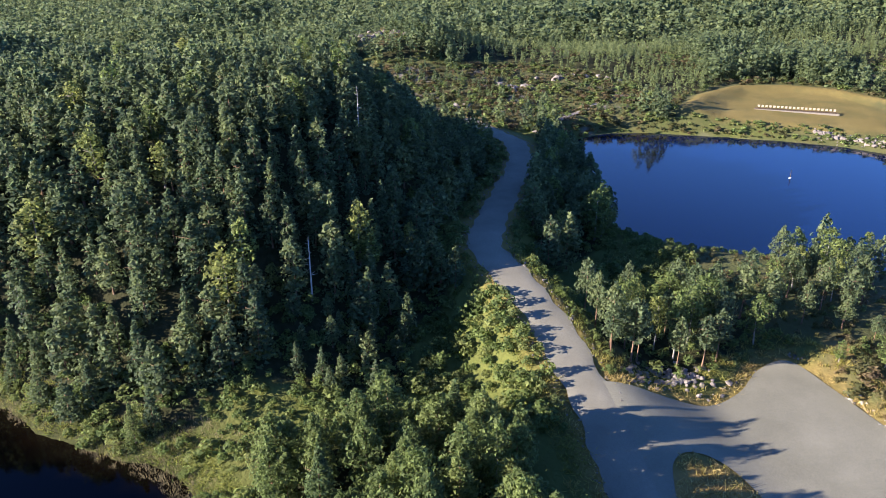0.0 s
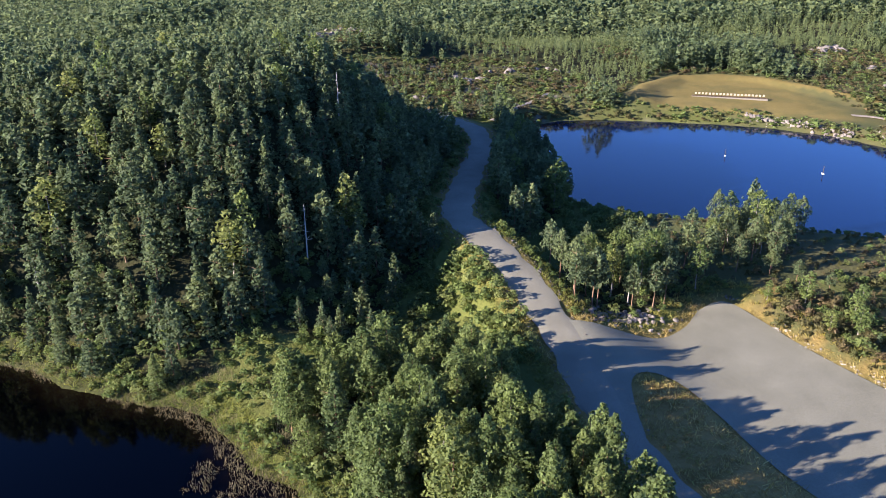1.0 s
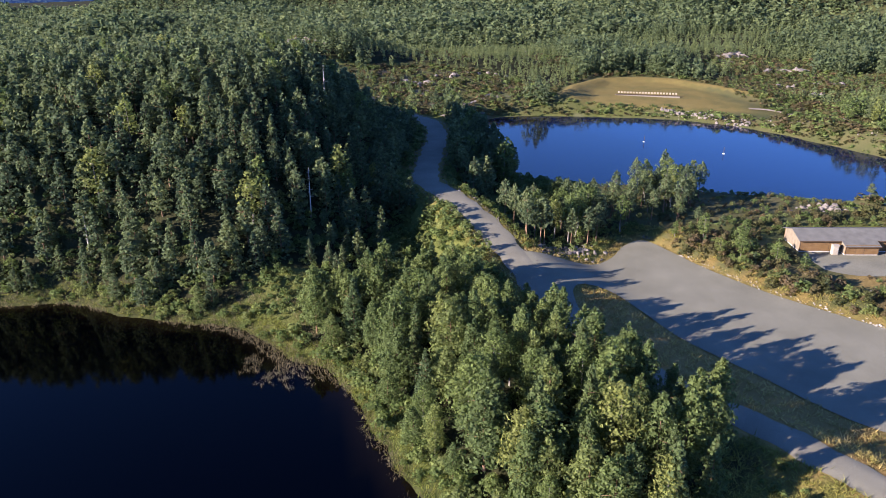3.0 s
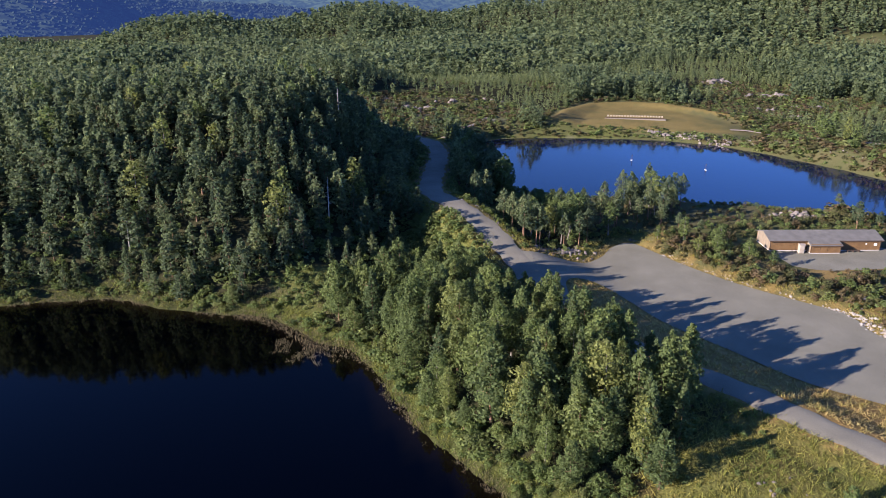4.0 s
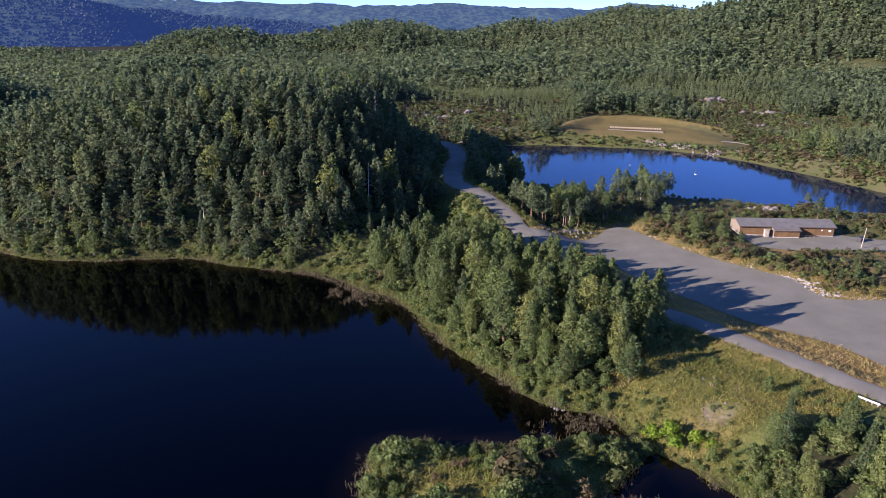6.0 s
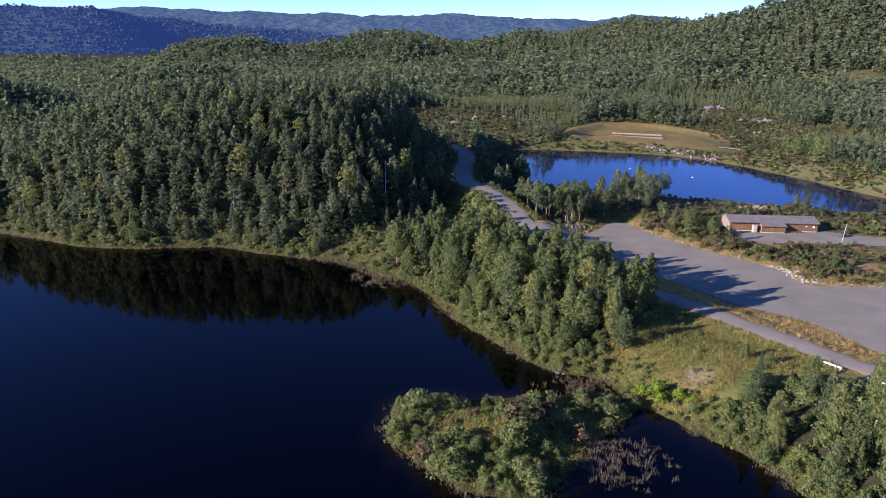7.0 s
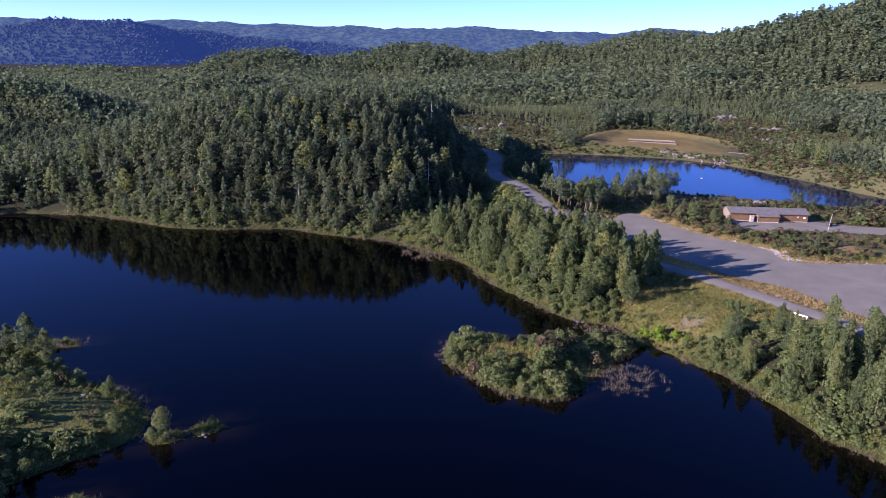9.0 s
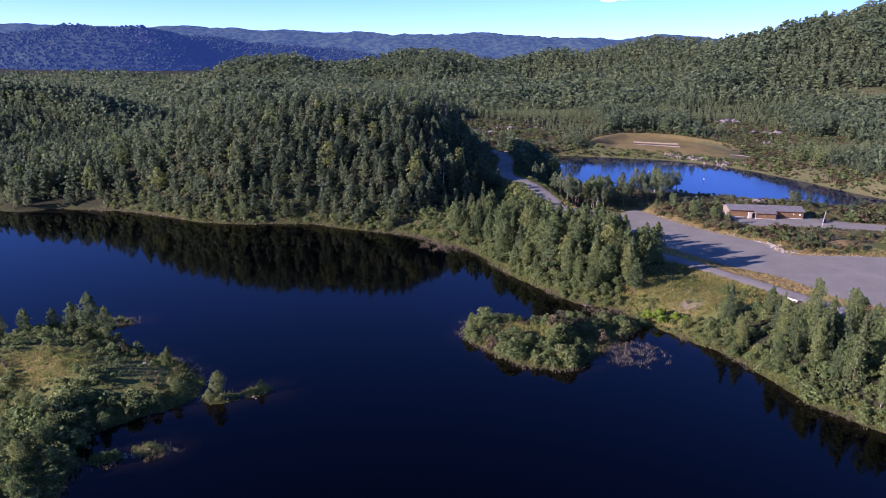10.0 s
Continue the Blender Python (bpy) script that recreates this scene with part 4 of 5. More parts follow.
M_SHORE_STONE = plain("weathered_rock", (0.10, 0.088, 0.078), (0.225, 0.20, 0.178), 0.8, 0.85, 0.25, 0.7)
M_PALE_STONE = plain("pale_broken_stone", (0.15, 0.138, 0.12), (0.40, 0.375, 0.33), 0.7, 0.85, 0.2, 0.6)


def stone_arrays(r, detail=1):
    bm = bmesh.new()
    bmesh.ops.create_icosphere(bm, subdivisions=detail, radius=0.5)
    off = Vector(r.uniform(-9, 9, 3))
    for v in bm.verts:
        v.co *= 0.75 + 0.6 * (noise.noise(v.co * 2.2 + off) + 0.35)
        v.co.z *= 0.72
        v.co.x = max(min(v.co.x, 0.42), -0.40)
    bm.verts.index_update()
    out = np.array([v.co[:] for v in bm.verts]), np.array([[v.index for v in f.verts] for f in bm.faces])
    bm.free()
    return out


def build_stones(name, label, rows, seed=0, detail=1, mat=M_STONE):
    """rows: x, y, size."""
    r = np.random.default_rng(seed)
    kinds = [stone_arrays(r, detail) for _ in range(6)]
    vs, ts, n = [], [], 0
    rows = np.asarray(rows)
    z = ground(rows[:, 0], rows[:, 1])
    for (x, y, s), h in zip(rows, z):
        v, t = kinds[r.integers(0, 6)]
        m = np.array(Euler((r.uniform(-0.3, 0.3), r.uniform(-0.3, 0.3), r.uniform(0, 6.28))).to_matrix())
        sc = s * r.uniform(0.7, 1.3, 3)
        vs.append((v * sc) @ m.T + (x, y, h + 0.05 * s))
        ts.append(t + n)
        n += len(v)
    me = mesh_of(name, np.concatenate(vs), np.concatenate(ts), [mat])
    return tagged(new(name, me), label, "stones", kind="stuff")


def along(line, gap, width, lo, hi, seed, side=0.0):
    r = np.random.default_rng(seed)
    p = dense(line, gap)
    t = np.gradient(p[:, :2], axis=0)
    t /= np.linalg.norm(t, axis=1)[:, None]
    o = r.normal(size=len(p)) * width + side
    return np.stack([p[:, 0] - t[:, 1] * o, p[:, 1] + t[:, 0] * o, r.uniform(lo, hi, len(p)) ** 1.5 * 0.8], 1)


def blob(cx, cy, rx, ry, count, lo, hi, seed):
    r = np.random.default_rng(seed)
    return np.stack([cx + r.normal(size=count) * rx, cy + r.normal(size=count) * ry, r.uniform(lo, hi, count) ** 1.4], 1)


build_stones("edge_stones", "pale broken stones lining the gravel lot's edge",
             np.concatenate([along([(60.5, 87), (63.5, 78), (69, 65), (76, 54), (80.8, 46), (80, 38), (85, 33.6), (105, 30)], 0.30, 0.5, 0.3, 0.9, 61),
                             along([(80, 49), (81.5, 44), (80.5, 38.5), (83, 35)], 0.16, 0.9, 0.4, 1.1, 62),
                             along([(30, 84.5), (40, 85), (46, 88.5), (50.5, 93)], 0.5, 0.5, 0.25, 0.6, 63)]), 5, mat=M_PALE_STONE)
build_stones("rubble", "grey rubble heap under the trees at the junction", np.concatenate([blob(36, 89, 3.5, 1.6, 110, 0.4, 1.2, 64), blob(31, 87, 2.0, 1.5, 40, 0.3, 0.9, 65)]), 6)
build_stones("roadside_stones", "small grey stones along the gravel road's shoulders",
             np.concatenate([along(ROAD_S[:, :2], 0.45, 0.5, 0.2, 0.75, 66, 4.1), along(ROAD_S[:, :2], 0.45, 0.5, 0.2, 0.75, 67, -4.1)]), 7)
build_stones("shore_rocks", "pale rock face and blocks on the far shore", np.concatenate([along([(134, 238), (144, 230), (152, 222), (159, 211)], 0.32, 1.5, 0.7, 2.1, 68, 1.6), along([(163, 206), (175, 190), (184, 160)], 0.9, 1.5, 0.4, 1.3, 69, 4)]), 8, mat=M_SHORE_STONE)
build_stones("outcrop", "bare grey rock outcrops on the wooded slope", np.concatenate([blob(c[0], c[1], c[2], c[3], c[4], 1.0 if k > 1 else 1.9, 2.9 if k > 1 else 3.7, 70 + k) for k, c in enumerate(
    ((234, 345, 6, 2.5, 22), (242, 302, 10, 2, 18), (232, 268, 10, 1.5, 34), (160, 352, 12, 6, 40), (35, 300, 10, 2.5, 16), (15, 272, 2.5, 1.5, 4), (66, 312, 11, 2, 16), (-22, 358, 7, 4, 30), (172, 405, 10, 3, 20), (215, 245, 6, 1.2, 20), (128, 430, 4, 3, 12)))]), 9)
build_stones("bank_stones", "weathered stones lying in the grass bank and shallows",
             np.concatenate([blob(31, 0, 2.0, 1.8, 16, 0.35, 0.85, 90), blob(5, 4, 1.2, 1.0, 7, 0.6, 1.2, 91), blob(113, 106, 4, 1.5, 26, 0.7, 1.9, 95), blob(88, 52, 7, 5, 26, 0.4, 1.0, 98), blob(28, -7, 2.2, 1.5, 12, 0.3, 0.7, 99), blob(150, 95, 3, 1.5, 14, 0.5, 1.5, 96), blob(-107, 3.5, 1.6, 0.8, 16, 0.4, 1.0, 92), blob(-75, -36, 4, 1.0, 16, 0.3, 0.8, 93), blob(-90, -53, 3, 0.8, 14, 0.4, 0.9, 94), blob(-93, -22, 2, 0.8, 8, 0.5, 1.3, 97)]), 10)

# ---------------------------------------------------------------- clubhouse by the lot
M_WALL = plain("brown_boards", (0.125, 0.073, 0.031), (0.180, 0.110, 0.048), 1.2, 0.7, 0.2, 0.4)
# paler, greyer boards for the left gable and the porch's left side
M_END = plain("pale_boards", (0.15, 0.125, 0.090), (0.22, 0.185, 0.135), 0.8, 0.8)
M_ROOF = plain("roof_felt", (0.100, 0.099, 0.090), (0.145, 0.143, 0.130), 1.5, 0.85, 0.2, 0.3)
M_TRIM = plain("dark_trim", (0.05, 0.035, 0.025), (0.09, 0.06, 0.04), 0.5, 0.7)
M_PLINTH = plain("concrete", (0.40, 0.39, 0.37), (0.52, 0.50, 0.48), 0.7, 0.9)
M_WHITE = plain("white_paint", (0.62, 0.62, 0.60), (0.78, 0.77, 0.75), 0.6, 0.5)
M_BEIGE = plain("beige_panel", (0.27, 0.235, 0.185), (0.36, 0.32, 0.26), 0.6, 0.6)
M_STEEL = plain("galvanised_steel", (0.45, 0.46, 0.47), (0.60, 0.61, 0.62), 0.4, 0.4, metal=0.8)
M_POLE = plain("weathered_pole", (0.26, 0.23, 0.19), (0.38, 0.34, 0.28), 0.5, 0.8)
M_DARK = plain("black_plastic", (0.025, 0.027, 0.03), (0.05, 0.052, 0.055), 0.5, 0.5)
M_TARGET = plain("target_board", (0.27, 0.23, 0.165), (0.36, 0.31, 0.225), 0.6, 0.8)


def box(bm, x0, x1, y0, y1, z0, z1, bevel=0.0):
    m = Matrix.Translation(((x0 + x1) / 2, (y0 + y1) / 2, (z0 + z1) / 2)) @ Matrix.Diagonal((x1 - x0, y1 - y0, z1 - z0, 1))
    got = bmesh.ops.create_cube(bm, size=1, matrix=m)
    if bevel:
        edges = list({e for v in got["verts"] for e in v.link_edges})
        bmesh.ops.bevel(bm, geom=edges, offset=bevel, segments=1, affect="EDGES")


def prism(bm, outline, x0, x1):
    """An outline in y and z, drawn out along x."""
    a = [bm.verts.new((x0, y, z)) for y, z in outline]
    b = [bm.verts.new((x1, y, z)) for y, z in outline]
    n = len(outline)
    bm.faces.new(a)
    bm.faces.new(b[::-1])
    for k in range(n):
        bm.faces.new((a[k], b[k], b[(k + 1) % n], a[(k + 1) % n]))
    bmesh.ops.recalc_face_normals(bm, faces=bm.faces[:])


def made(fn, *args):
    bm = bmesh.new()
    fn(bm, *args)
    return bm


def build_clubhouse():
    root = new("clubhouse")
    tagged(root, "long low brown timber clubhouse with a grey felt roof", "building")
    L, D, E, R = 26.8, 7.6, 2.75, 3.9
    bx0, bx1, out = 9.0, 16.2, 2.0
    part("plinth", made(box, 0.05, L - 0.05, 0.05, D - 0.05, -0.3, 0.22), M_PLINTH, root, "pale concrete plinth")
    part("plinth", made(box, bx0 + 0.05, bx1 - 0.05, -out + 0.05, 0.04, -0.3, 0.22), M_PLINTH, root, "pale concrete plinth")
    for k, (a, b, y) in enumerate(((0, bx0, 0), (bx0, bx1, -out), (bx1, L, 0))):
        w = part("wall", made(box, a, b, y, y + 0.16, 0.2, E - (0.35 if y else 0)), M_WALL, root)
        for s in range(12):
            z = 0.22 + s * 0.205
            if z + 0.2 < E - (0.33 if y else 0):
                part("board", made(box, a + 0.02, b - 0.02, y - 0.03 - 0.02 * (s % 2), y + 0.0, z, z + 0.17), M_WALL, w)
    part("wall", made(box, 0, L, D - 0.16, D, 0.2, E), M_WALL, root)
    gable = [(0.17, 0.2), (D - 0.17, 0.2), (D - 0.17, E), (D / 2, R - 0.08), (0.17, E)]
    part("gable_wall", made(prism, gable, 0, 0.16), M_END, root, "pale grey-beige end wall")
    part("gable_wall", made(prism, gable, L - 0.16, L), M_WALL, root)
    part("side_wall", made(box, bx0, bx0 + 0.16, -out + 0.17, -0.03, 0.2, E - 0.35), M_END, root, "pale porch side wall")
    part("side_wall", made(box, bx1 - 0.16, bx1, -out + 0.17, -0.03, 0.2, E - 0.35), M_WALL, root)
    slope = (R - E) / (D / 2)
    front = lambda y: E + 0.02 + slope * y
    for a, b, y in ((-0.45, bx0 - 0.25, -0.5), (bx0 - 0.25, bx1 + 0.25, -out - 0.45), (bx1 + 0.25, L + 0.45, -0.5)):
        sheet = part("roof", made(prism, [(y, front(y)), (D / 2, front(D / 2)), (D / 2, front(D / 2) + 0.14), (y, front(y) + 0.14)], a, b), M_ROOF, root)
        part("fascia", made(box, a, b, y - 0.03, y - 0.002, front(y) - 0.10, front(y) + 0.15), M_TRIM, sheet, "dark fascia board")
    part("roof", made(prism, [(D / 2, front(D / 2)), (D + 0.5, E - slope * 0.5 + 0.02), (D + 0.5, E - slope * 0.5 + 0.16), (D / 2, front(D / 2) + 0.14)], -0.45, L + 0.45), M_ROOF, root)
    part("ridge_cap", made(box, -0.46, L + 0.46, D / 2 - 0.12, D / 2 + 0.12, front(D / 2) + 0.10, front(D / 2) + 0.19), M_ROOF, root)
    for a, y in ((6.4, 0), (11.3, -out)):
        d = part("door", made(box, a, a + 1.7, y - 0.07, y - 0.035, 0.25, 2.15), M_WALL, root, "brown boarded shutter door")
        part("frame", made(box, a - 0.08, a + 1.78, y - 0.055, y - 0.04, 0.22, 2.22), M_TRIM, d)
    for a, z0, w, h in ((25.2, 1.3, 0.7, 0.6), (23.1, 1.6, 0.35, 0.35)):
        part("notice_board", made(box, a, a + w, -0.09, -0.05, z0, z0 + h), M_WHITE, root, "white notice board")
    for a, y in ((0, 0), (L - 0.12, 0), (bx0, -out), (bx1 - 0.12, -out)):
        part("corner_board", made(box, a - 0.02, a + 0.14, y - 0.06, y - 0.032, 0.2, E - (0.4 if y else 0.05)), M_TRIM, root)
    root.matrix_basis = pose(87.0, 81.0, 2.95, 0, 0, -11.9)


build_clubhouse()

# ---------------------------------------------------------------- small things of the yard, the range and the lakes
def rod(bm, a, b, r0, r1=None, sides=8):
    a, b = Vector(a), Vector(b)
    m = Matrix.Translation((a + b) / 2) @ (b - a).to_track_quat("Z", "Y").to_matrix().to_4x4()
    bmesh.ops.create_cone(bm, cap_ends=True, segments=sides, radius1=r0, radius2=r0 if r1 is None else r1, depth=(b - a).length, matrix=m)


def height_at(x, y):
    return float(ground(np.array([x]), np.array([y]))[0])


def build_cabinet():
    root = tagged(new("storage_cabinet"), "pale beige tall cabinet beside the clubhouse porch", "cabinet")
    part("body", made(box, -0.65, 0.65, -0.5, 0.5, 0.0, 2.15, 0.05), M_BEIGE, root)
    part("door", made(box, -0.5, 0.5, -0.54, -0.505, 0.15, 1.95), M_BEIGE, root, "beige door")
    part("roof", made(prism, [(-0.6, 2.16), (0.6, 2.16), (0.6, 2.22), (0, 2.34), (-0.6, 2.22)], -0.72, 0.72), M_BEIGE, root)
    root.matrix_basis = pose(93.6, 78.2, 2.95, 0, 0, -11.9)


def build_bench():
    root = tagged(new("bench"), "long dark wooden bench along the clubhouse wall", "bench")
    part("seat", made(box, -1.6, 1.6, -0.22, 0.22, 0.42, 0.48), M_TRIM, root)
    for x in (-1.4, 0, 1.4):
        part("leg", made(box, x - 0.05, x + 0.05, -0.2, 0.2, 0, 0.42), M_TRIM, root)
    root.matrix_basis = pose(106.3, 75.9, 2.95, 0, 0, -11.9)


def build_bin():
    root = tagged(new("waste_container"), "dark waste container standing on the yard's edge", "container")
    part("body", made(prism, [(-0.6, 0.15), (0.6, 0.15), (0.75, 1.25), (-0.75, 1.25)], -0.9, 0.9), M_DARK, root)
    part("lid", made(prism, [(-0.8, 1.26), (0.8, 1.26), (0.8, 1.32), (0, 1.48), (-0.8, 1.32)], -0.95, 0.95), M_DARK, root)
    for x, y in ((-0.7, -0.5), (0.7, -0.5), (-0.7, 0.5), (0.7, 0.5)):
        part("wheel", made(rod, (x, y - 0.05, 0.1), (x, y + 0.05, 0.1), 0.1), M_DARK, root)
    root.matrix_basis = pose(117.5, 70, 2.95, 0, 0, 20)


def build_pole():
    root = tagged(new("utility_pole"), "pale weathered wooden pole leaning beside the yard", "pole")
    part("shaft", made(rod, (0, 0, -0.4), (0.75, 0.2, 5.6), 0.13, 0.10, 10), M_POLE, root)
    part("cap", made(rod, (0.75, 0.2, 5.6), (0.76, 0.2, 5.68), 0.15, 0.08, 10), M_STEEL, root)
    root.matrix_basis = pose(113.2, 64.6, height_at(113.2, 64.6), 0, 0, 0)


def build_barrier(x, y, turn, length):
    root = tagged(new("guard_rail"), "white painted guard rail beside the narrow gravel road", "guard rail", "guard rails of the lower road")
    rail = [(-0.05, 0.45), (0.03, 0.50), (-0.02, 0.60), (0.03, 0.70), (-0.05, 0.75), (-0.09, 0.70), (-0.05, 0.60), (-0.09, 0.50)]
    part("rail", made(prism, rail, -length / 2, length / 2), M_WHITE, root)
    for k in range(4):
        px = -length / 2 + 0.3 + k * (length - 0.6) / 3
        part("post", made(box, px - 0.06, px + 0.06, 0.035, 0.15, -0.4, 0.72), M_STEEL, root)
    root.matrix_basis = pose(x, y, height_at(x, y), 0, 0, turn)


M_SILL = plain("grey_concrete", (0.15, 0.135, 0.11), (0.21, 0.19, 0.155), 0.7, 0.9)


def build_targets():
    """A row of target frames on a long sill before the bank."""
    n = 20
    a, b = Vector((126.4, 266.2)), Vector((151.6, 255.9))
    turn = math.degrees(math.atan2(b.y - a.y, b.x - a.x))
    sill = tagged(new("target_sill"), "long pale concrete sill under the row of targets", "sill")
    z = max(height_at(*(a.lerp(b, k / 6))) for k in range(7))
    part("beam", made(box, -14.6, 14.6, -0.9, -0.2, -0.6, 0.12), M_SILL, sill)
    part("back_beam", made(box, -14.2, 14.2, 0.25, 0.4, -0.6, 0.45), M_TRIM, sill, "dark timber behind the targets")
    mid = (a + b) / 2
    sill.matrix_basis = pose(mid.x, mid.y, z, 0, 0, turn)
    first = tagged(new("target_stand"), "pale square target board on two dark posts", "target", "targets of the shooting range")
    part("board", made(box, -0.40, 0.40, -0.03, 0.03, 0.80, 1.60), M_TARGET, first)
    for x in (-0.34, 0.34):
        part("post", made(box, x - 0.05, x + 0.05, 0.032, 0.12, -0.3, 1.6), M_TRIM, first, "dark post")
    for k in range(n):
        p = a.lerp(b, (k + 0.5) / n)
        m = pose(p.x, p.y, z + 0.05, 0, 0, turn)
        if k == 0:
            first.matrix_basis = m
        else:
            copy_thing(first, m)


def build_floats():
    first = tagged(new("float_marker"), "white post with a crossbar on a small float in the lake", "marker", "floats on the far lake")
    part("float", made(box, -0.7, 0.7, -0.4, 0.4, -0.15, 0.16, 0.06), M_WHITE, first)
    part("post", made(rod, (0, 0, 0.22), (0.12, 0, 2.5), 0.10), M_TRIM, first, "dark post")
    part("arm", made(rod, (0.14, 0, 2.45), (-0.65, 0, 2.15), 0.11), M_DARK, first, "dark crossbar")
    first.matrix_basis = pose(107.3, 197.5, FAR_LAKE_Z, 0, 0, 55)
    first.scale = (0.85, 0.85, 0.95)
    copy_thing(first, pose(127.0, 175.6, FAR_LAKE_Z, 0, 0, 70))


def build_fire_ring():
    root = tagged(new("fire_ring"), "ring of pale stones with charred logs on the grass", "fire ring")
    r = np.random.default_rng(4)
    for k in range(11):
        a = 6.28 * k / 11
        bm = bmesh.new()
        bmesh.ops.create_icosphere(bm, subdivisions=1, radius=0.2)
        for v in bm.verts:
            v.co *= r.uniform(0.75, 1.15)
            v.co += Vector((1.15 * math.cos(a), 0.9 * math.sin(a), 0.12))
        part("stone", bm, M_STONE, root)
    for k in range(3):
        part("log", made(rod, (-0.5, -0.3 + 0.3 * k, 0.1), (0.55, 0.2 - 0.2 * k, 0.16), 0.09), M_DARK, root, "charred log")
    root.matrix_basis = pose(58.6, 95.8, height_at(58.6, 95.8), 0, 0, 0)


def build_snag(x, y, h, seed):
    """A dead, bleached tree."""
    r = np.random.default_rng(seed)
    root = tagged(new("dead_tree"), "bare bleached dead tree with broken limbs", "tree", "dead trees in the wood")
    part("trunk", made(rod, (0, 0, -0.3), (0.2, 0.1, h), 0.17, 0.04, 7), M_SNAG, root)
    for k in range(14):
        z, a = h * r.uniform(0.35, 0.97), r.uniform(0, 6.28)
        n = r.uniform(0.5, 1.5) * (1.15 - z / h) + 0.25
        part("limb", made(rod, (0.2 * z / h, 0.1 * z / h, z), (0.2 * z / h + n * math.cos(a), 0.1 * z / h + n * math.sin(a), z + r.uniform(-0.3, 0.5)), 0.05, 0.015, 5), M_SNAG, root)
    root.matrix_basis = pose(x, y, height_at(x, y), 0, 0, 0)


M_SNAG = plain("bleached_wood", (0.26, 0.24, 0.22), (0.42, 0.39, 0.36), 0.4, 0.9)
build_cabinet()
build_bench()
build_bin()
build_pole()
build_barrier(51.2, -10.5, -62, 3.2)
build_barrier(54.6, -17.0, -62, 3.2)
build_targets()
build_floats()
build_fire_ring()
for x, y, h, seed in ((-12.5, 135.8, 13.5, 1), (-17.9, 101.5, 11, 2), (-63, 100, 7, 3), (44, 103, 8, 5)):
    build_snag(x, y, h, seed)

# ---------------------------------------------------------------- far tracks and far hills
M_TRACK = gravel_material("track_gravel", (0.22, 0.19, 0.15), (0.32, 0.28, 0.23))


def track(name, points, half, label):
    p = dense(smooth_loop(points, 5, False), 2.0)
    z = ground(p[:, 0], p[:, 1])
    z = np.convolve(np.pad(z, 3, "edge"), np.ones(7) / 7, "valid")
    ribbon(name, np.column_stack([p, z + 0.40]), half, M_TRACK, label)


track("track_range", [(172, 231), (181, 225), (187, 210), (196, 190), (212, 165), (230, 140)], 1.5, "pale gravel track past the shooting range")
track("track_clearing", [(37, 236), (41, 243), (48, 252), (62, 270), (72, 282)], 1.1, "faint earth track across the clearing")


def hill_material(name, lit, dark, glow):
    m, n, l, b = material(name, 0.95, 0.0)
    # noise mixes lit and shaded crown colours over the slopes
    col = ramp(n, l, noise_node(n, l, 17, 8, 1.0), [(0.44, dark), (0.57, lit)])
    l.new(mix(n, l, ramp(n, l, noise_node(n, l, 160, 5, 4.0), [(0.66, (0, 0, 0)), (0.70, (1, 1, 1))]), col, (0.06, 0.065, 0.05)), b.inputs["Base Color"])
    # blue haze of the distance is put in as emission
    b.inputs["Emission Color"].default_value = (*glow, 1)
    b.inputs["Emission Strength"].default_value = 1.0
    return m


def backdrop(name, x0, x1, y0, y1, gap, height, mat, label):
    gx, gy = np.arange(x0, x1, gap), np.arange(y0, y1, gap)
    x, y = (a.ravel() for a in np.meshgrid(gx, gy))
    z = height(x, y)
    i = np.arange(len(x)).reshape(len(gy), len(gx))
    q = np.stack([i[:-1, :-1], i[:-1, 1:], i[1:, 1:], i[1:, :-1]], -1).reshape(-1, 4)
    tagged(new(name, mesh_of(name, np.stack([x, y, z], 1), q, [mat], smooth=True)), label, "mountain", kind="structure")


def hill_blue(x, y):
    z = -31 + 96 * bump(x, y, -520, 1420, 250, 170, 1.3) + 80 * bump(x, y, -950, 1500, 260, 200) + 62 * bump(x, y, -180, 1560, 260, 150) + 40 * bump(x, y, 260, 1600, 300, 140)
    return z + (rough(x, y, 150, 61) - 0.5) * 40 + rough(x, y, 11, 65, 2) * 7


def hill_far(x, y):
    z = -30 + 120 * np.exp(-((y - 2650) / 260) ** 2) * (0.86 + 0.28 * rough(x, 0 * y, 420, 67, 3)) - 0.012 * np.maximum(x, 0)
    return z + (rough(x, y, 260, 69) - 0.5) * 46 + rough(x, y, 24, 75, 2) * 11


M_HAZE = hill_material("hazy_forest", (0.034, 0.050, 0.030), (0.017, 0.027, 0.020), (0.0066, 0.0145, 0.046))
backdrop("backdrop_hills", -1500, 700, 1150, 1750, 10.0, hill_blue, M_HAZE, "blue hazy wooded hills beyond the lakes")


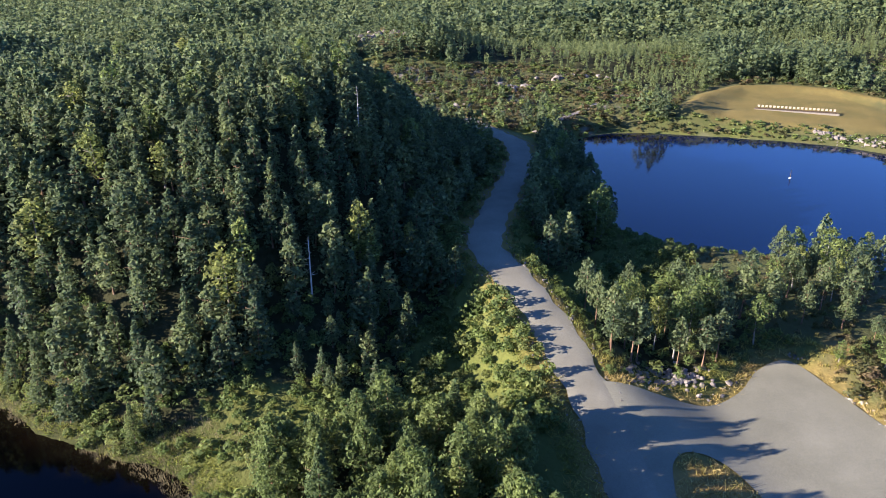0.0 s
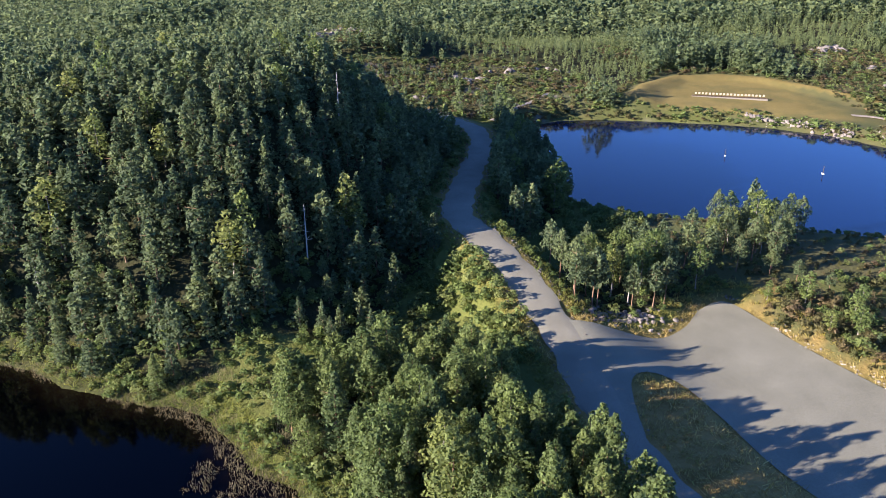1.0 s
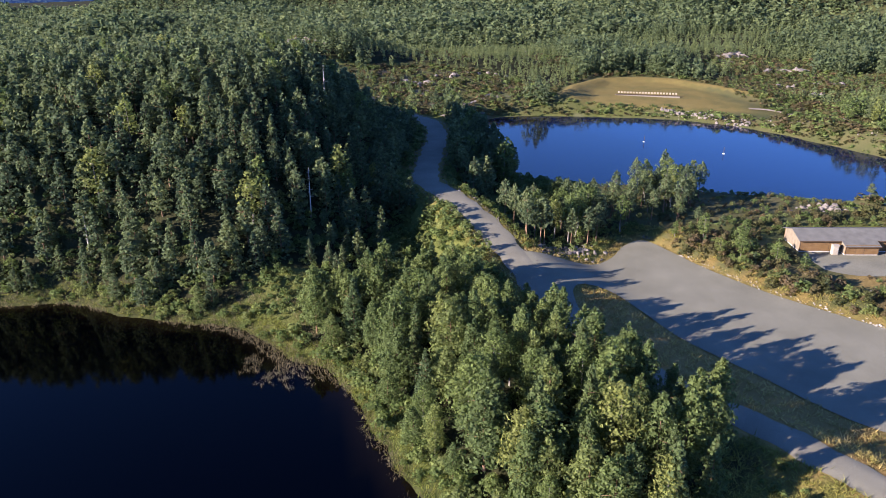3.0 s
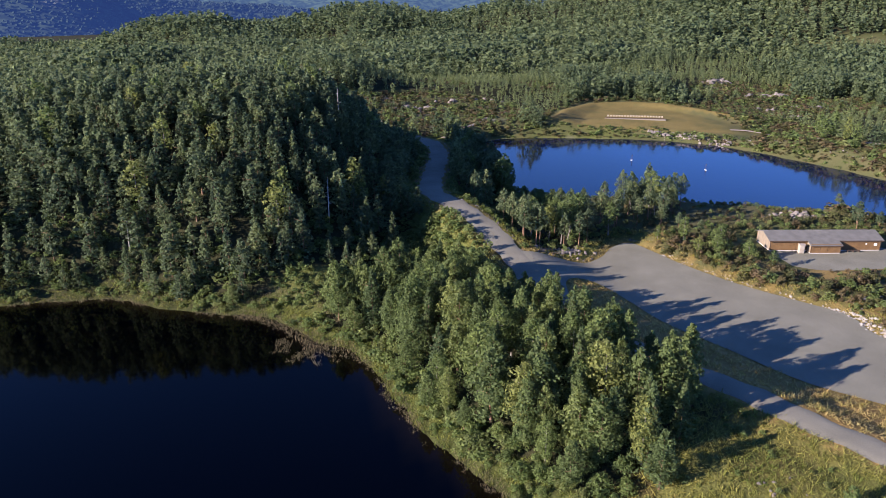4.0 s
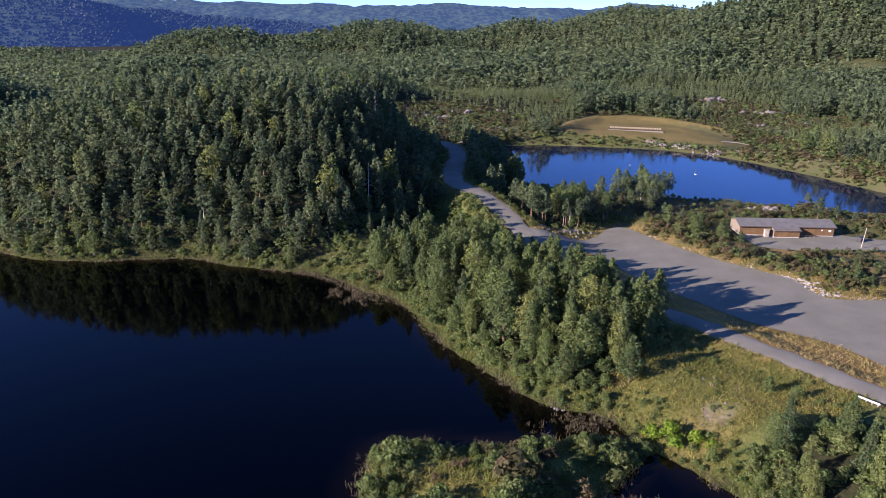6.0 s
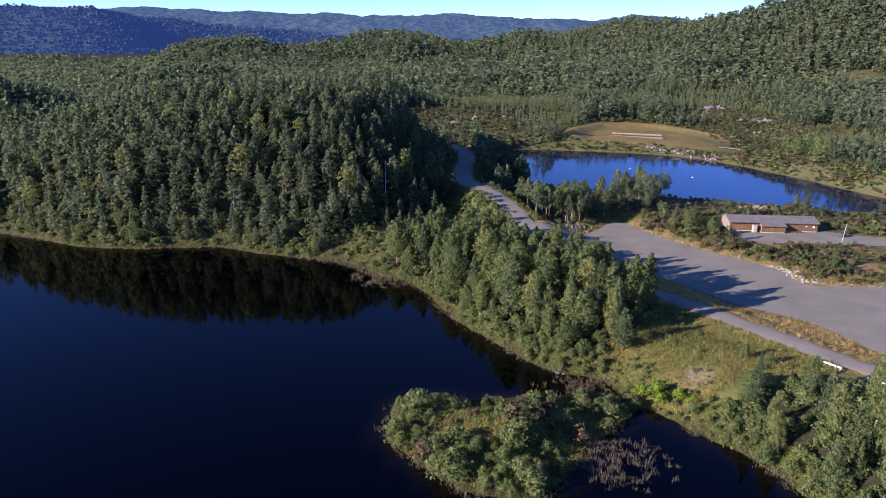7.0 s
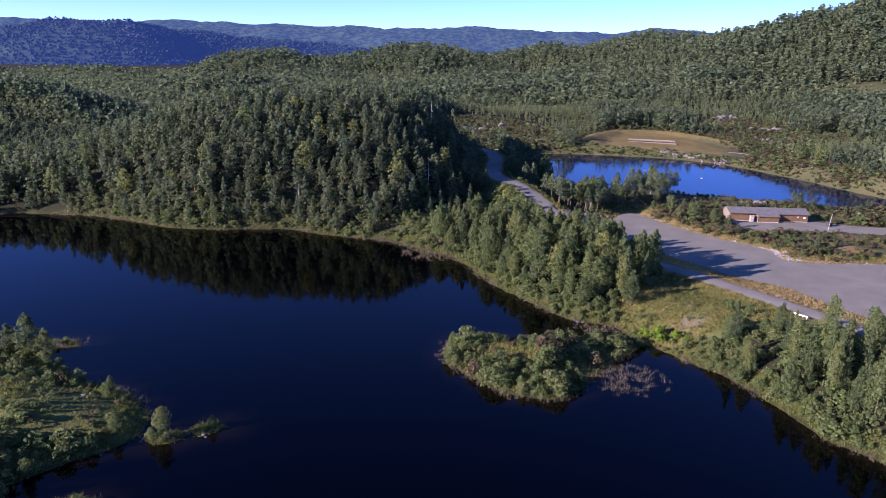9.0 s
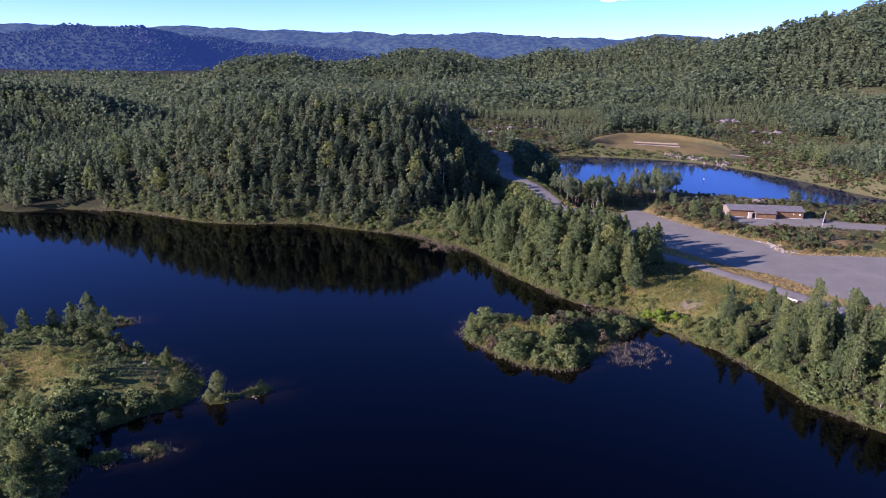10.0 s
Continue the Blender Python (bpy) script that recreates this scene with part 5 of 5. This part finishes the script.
def hazy_wood():
    """Pointed crowns on the blue hills, joined."""
    x, y, r = scatter(-1000, 320, 1200, 1600, 8.0, 45)
    z = hill_blue(x, y)
    n, sides = len(x), 4
    h, w = r.uniform(2.0, 5.0, n), r.uniform(3.6, 5.6, n)
    a = np.arange(sides) * 2 * math.pi / sides + r.uniform(0, 6.28, (n, 1))
    rim = np.stack([x[:, None] + np.cos(a) * w[:, None] * r.uniform(0.7, 1.2, (n, sides)), y[:, None] + np.sin(a) * w[:, None], (z + 0.2 * h)[:, None] + 0 * a], -1)
    top = np.stack([x, y, z + h], -1)[:, None]
    v = np.concatenate([top, rim], 1).reshape(-1, 3)
    fan = np.array([(0, 1 + k, 1 + (k + 1) % sides) for k in range(sides)])
    t = (fan[None] + (np.arange(n) * (sides + 1))[:, None, None]).reshape(-1, 3)
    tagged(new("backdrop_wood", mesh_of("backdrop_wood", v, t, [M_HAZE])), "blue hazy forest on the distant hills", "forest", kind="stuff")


hazy_wood()
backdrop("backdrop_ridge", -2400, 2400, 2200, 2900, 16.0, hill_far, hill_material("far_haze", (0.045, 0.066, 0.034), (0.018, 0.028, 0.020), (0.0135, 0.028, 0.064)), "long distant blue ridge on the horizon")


# ---------------------------------------------------------------- one bright bush on the bank
M_LIME = foliage("lime_leaves", (0.16, 0.26, 0.028), (0.19, 0.285, 0.03), (0.22, 0.31, 0.038))
lime = tagged(new("lime_bush"), "bright yellow-green bush on the grass bank", "bush")
r = np.random.default_rng(12)
for k, (dx, dy, w) in enumerate(((0, 0, 2.0), (1.9, -1.3, 1.7), (-1.7, 0.8, 1.5), (0.6, 1.5, 1.3), (2.9, -2.4, 1.3), (-0.4, -1.3, 1.4))):
    v, t, n = crown_arrays("bush", r, 5, 6, 14, 0.08)
    c = new("crown", mesh_of("crown", v * (1.5 * w, 1.5 * w, 1.3 * w) + (1.3 * dx, 1.3 * dy, 0), t, [M_LIME], normals=n))
    c.parent = lime
lime.matrix_basis = pose(19, -8.6, height_at(19, -8.6) - 0.05) @ Matrix.Diagonal((1.2, 1.2, 1.15, 1))


# ---------------------------------------------------------------- thin clouds low over the far ridge
M_CLOUD, _, _, cb = material("cloud", 1.0, 0.0)
cb.inputs["Base Color"].default_value = (0.8, 0.8, 0.82, 1)
# emission stands in for sunlight scattered through the clouds
cb.inputs["Emission Color"].default_value = (0.30, 0.34, 0.42, 1)
cb.inputs["Emission Strength"].default_value = 1.0


def build_cloud(name, x, y, z, wide, seed):
    r = np.random.default_rng(seed)
    bm = bmesh.new()
    for k in range(16):
        u = r.uniform(-1, 1)
        m = Matrix.Translation((u * wide, r.normal() * 40, r.normal() * 4 * (1 - abs(u)))) @ Matrix.Diagonal((wide * r.uniform(0.12, 0.3), 60, r.uniform(5, 13) * (1.1 - abs(u)), 1))
        bmesh.ops.create_icosphere(bm, subdivisions=2, radius=1, matrix=m)
    me = bpy.data.meshes.new(name)
    bm.to_mesh(me)
    bm.free()
    me.materials.append(M_CLOUD)
    me.polygons.foreach_set("use_smooth", np.ones(len(me.polygons), bool))
    ob = tagged(new(name, me), "thin white cloud low over the far ridge", "cloud", kind="structure")
    ob.matrix_basis = pose(x, y, z, 0, 0, -20)


build_cloud("backdrop_cloud_1", 1480, 3960, 312, 190, 1)
build_cloud("backdrop_cloud_2", 640, 4150, 325, 90, 2)
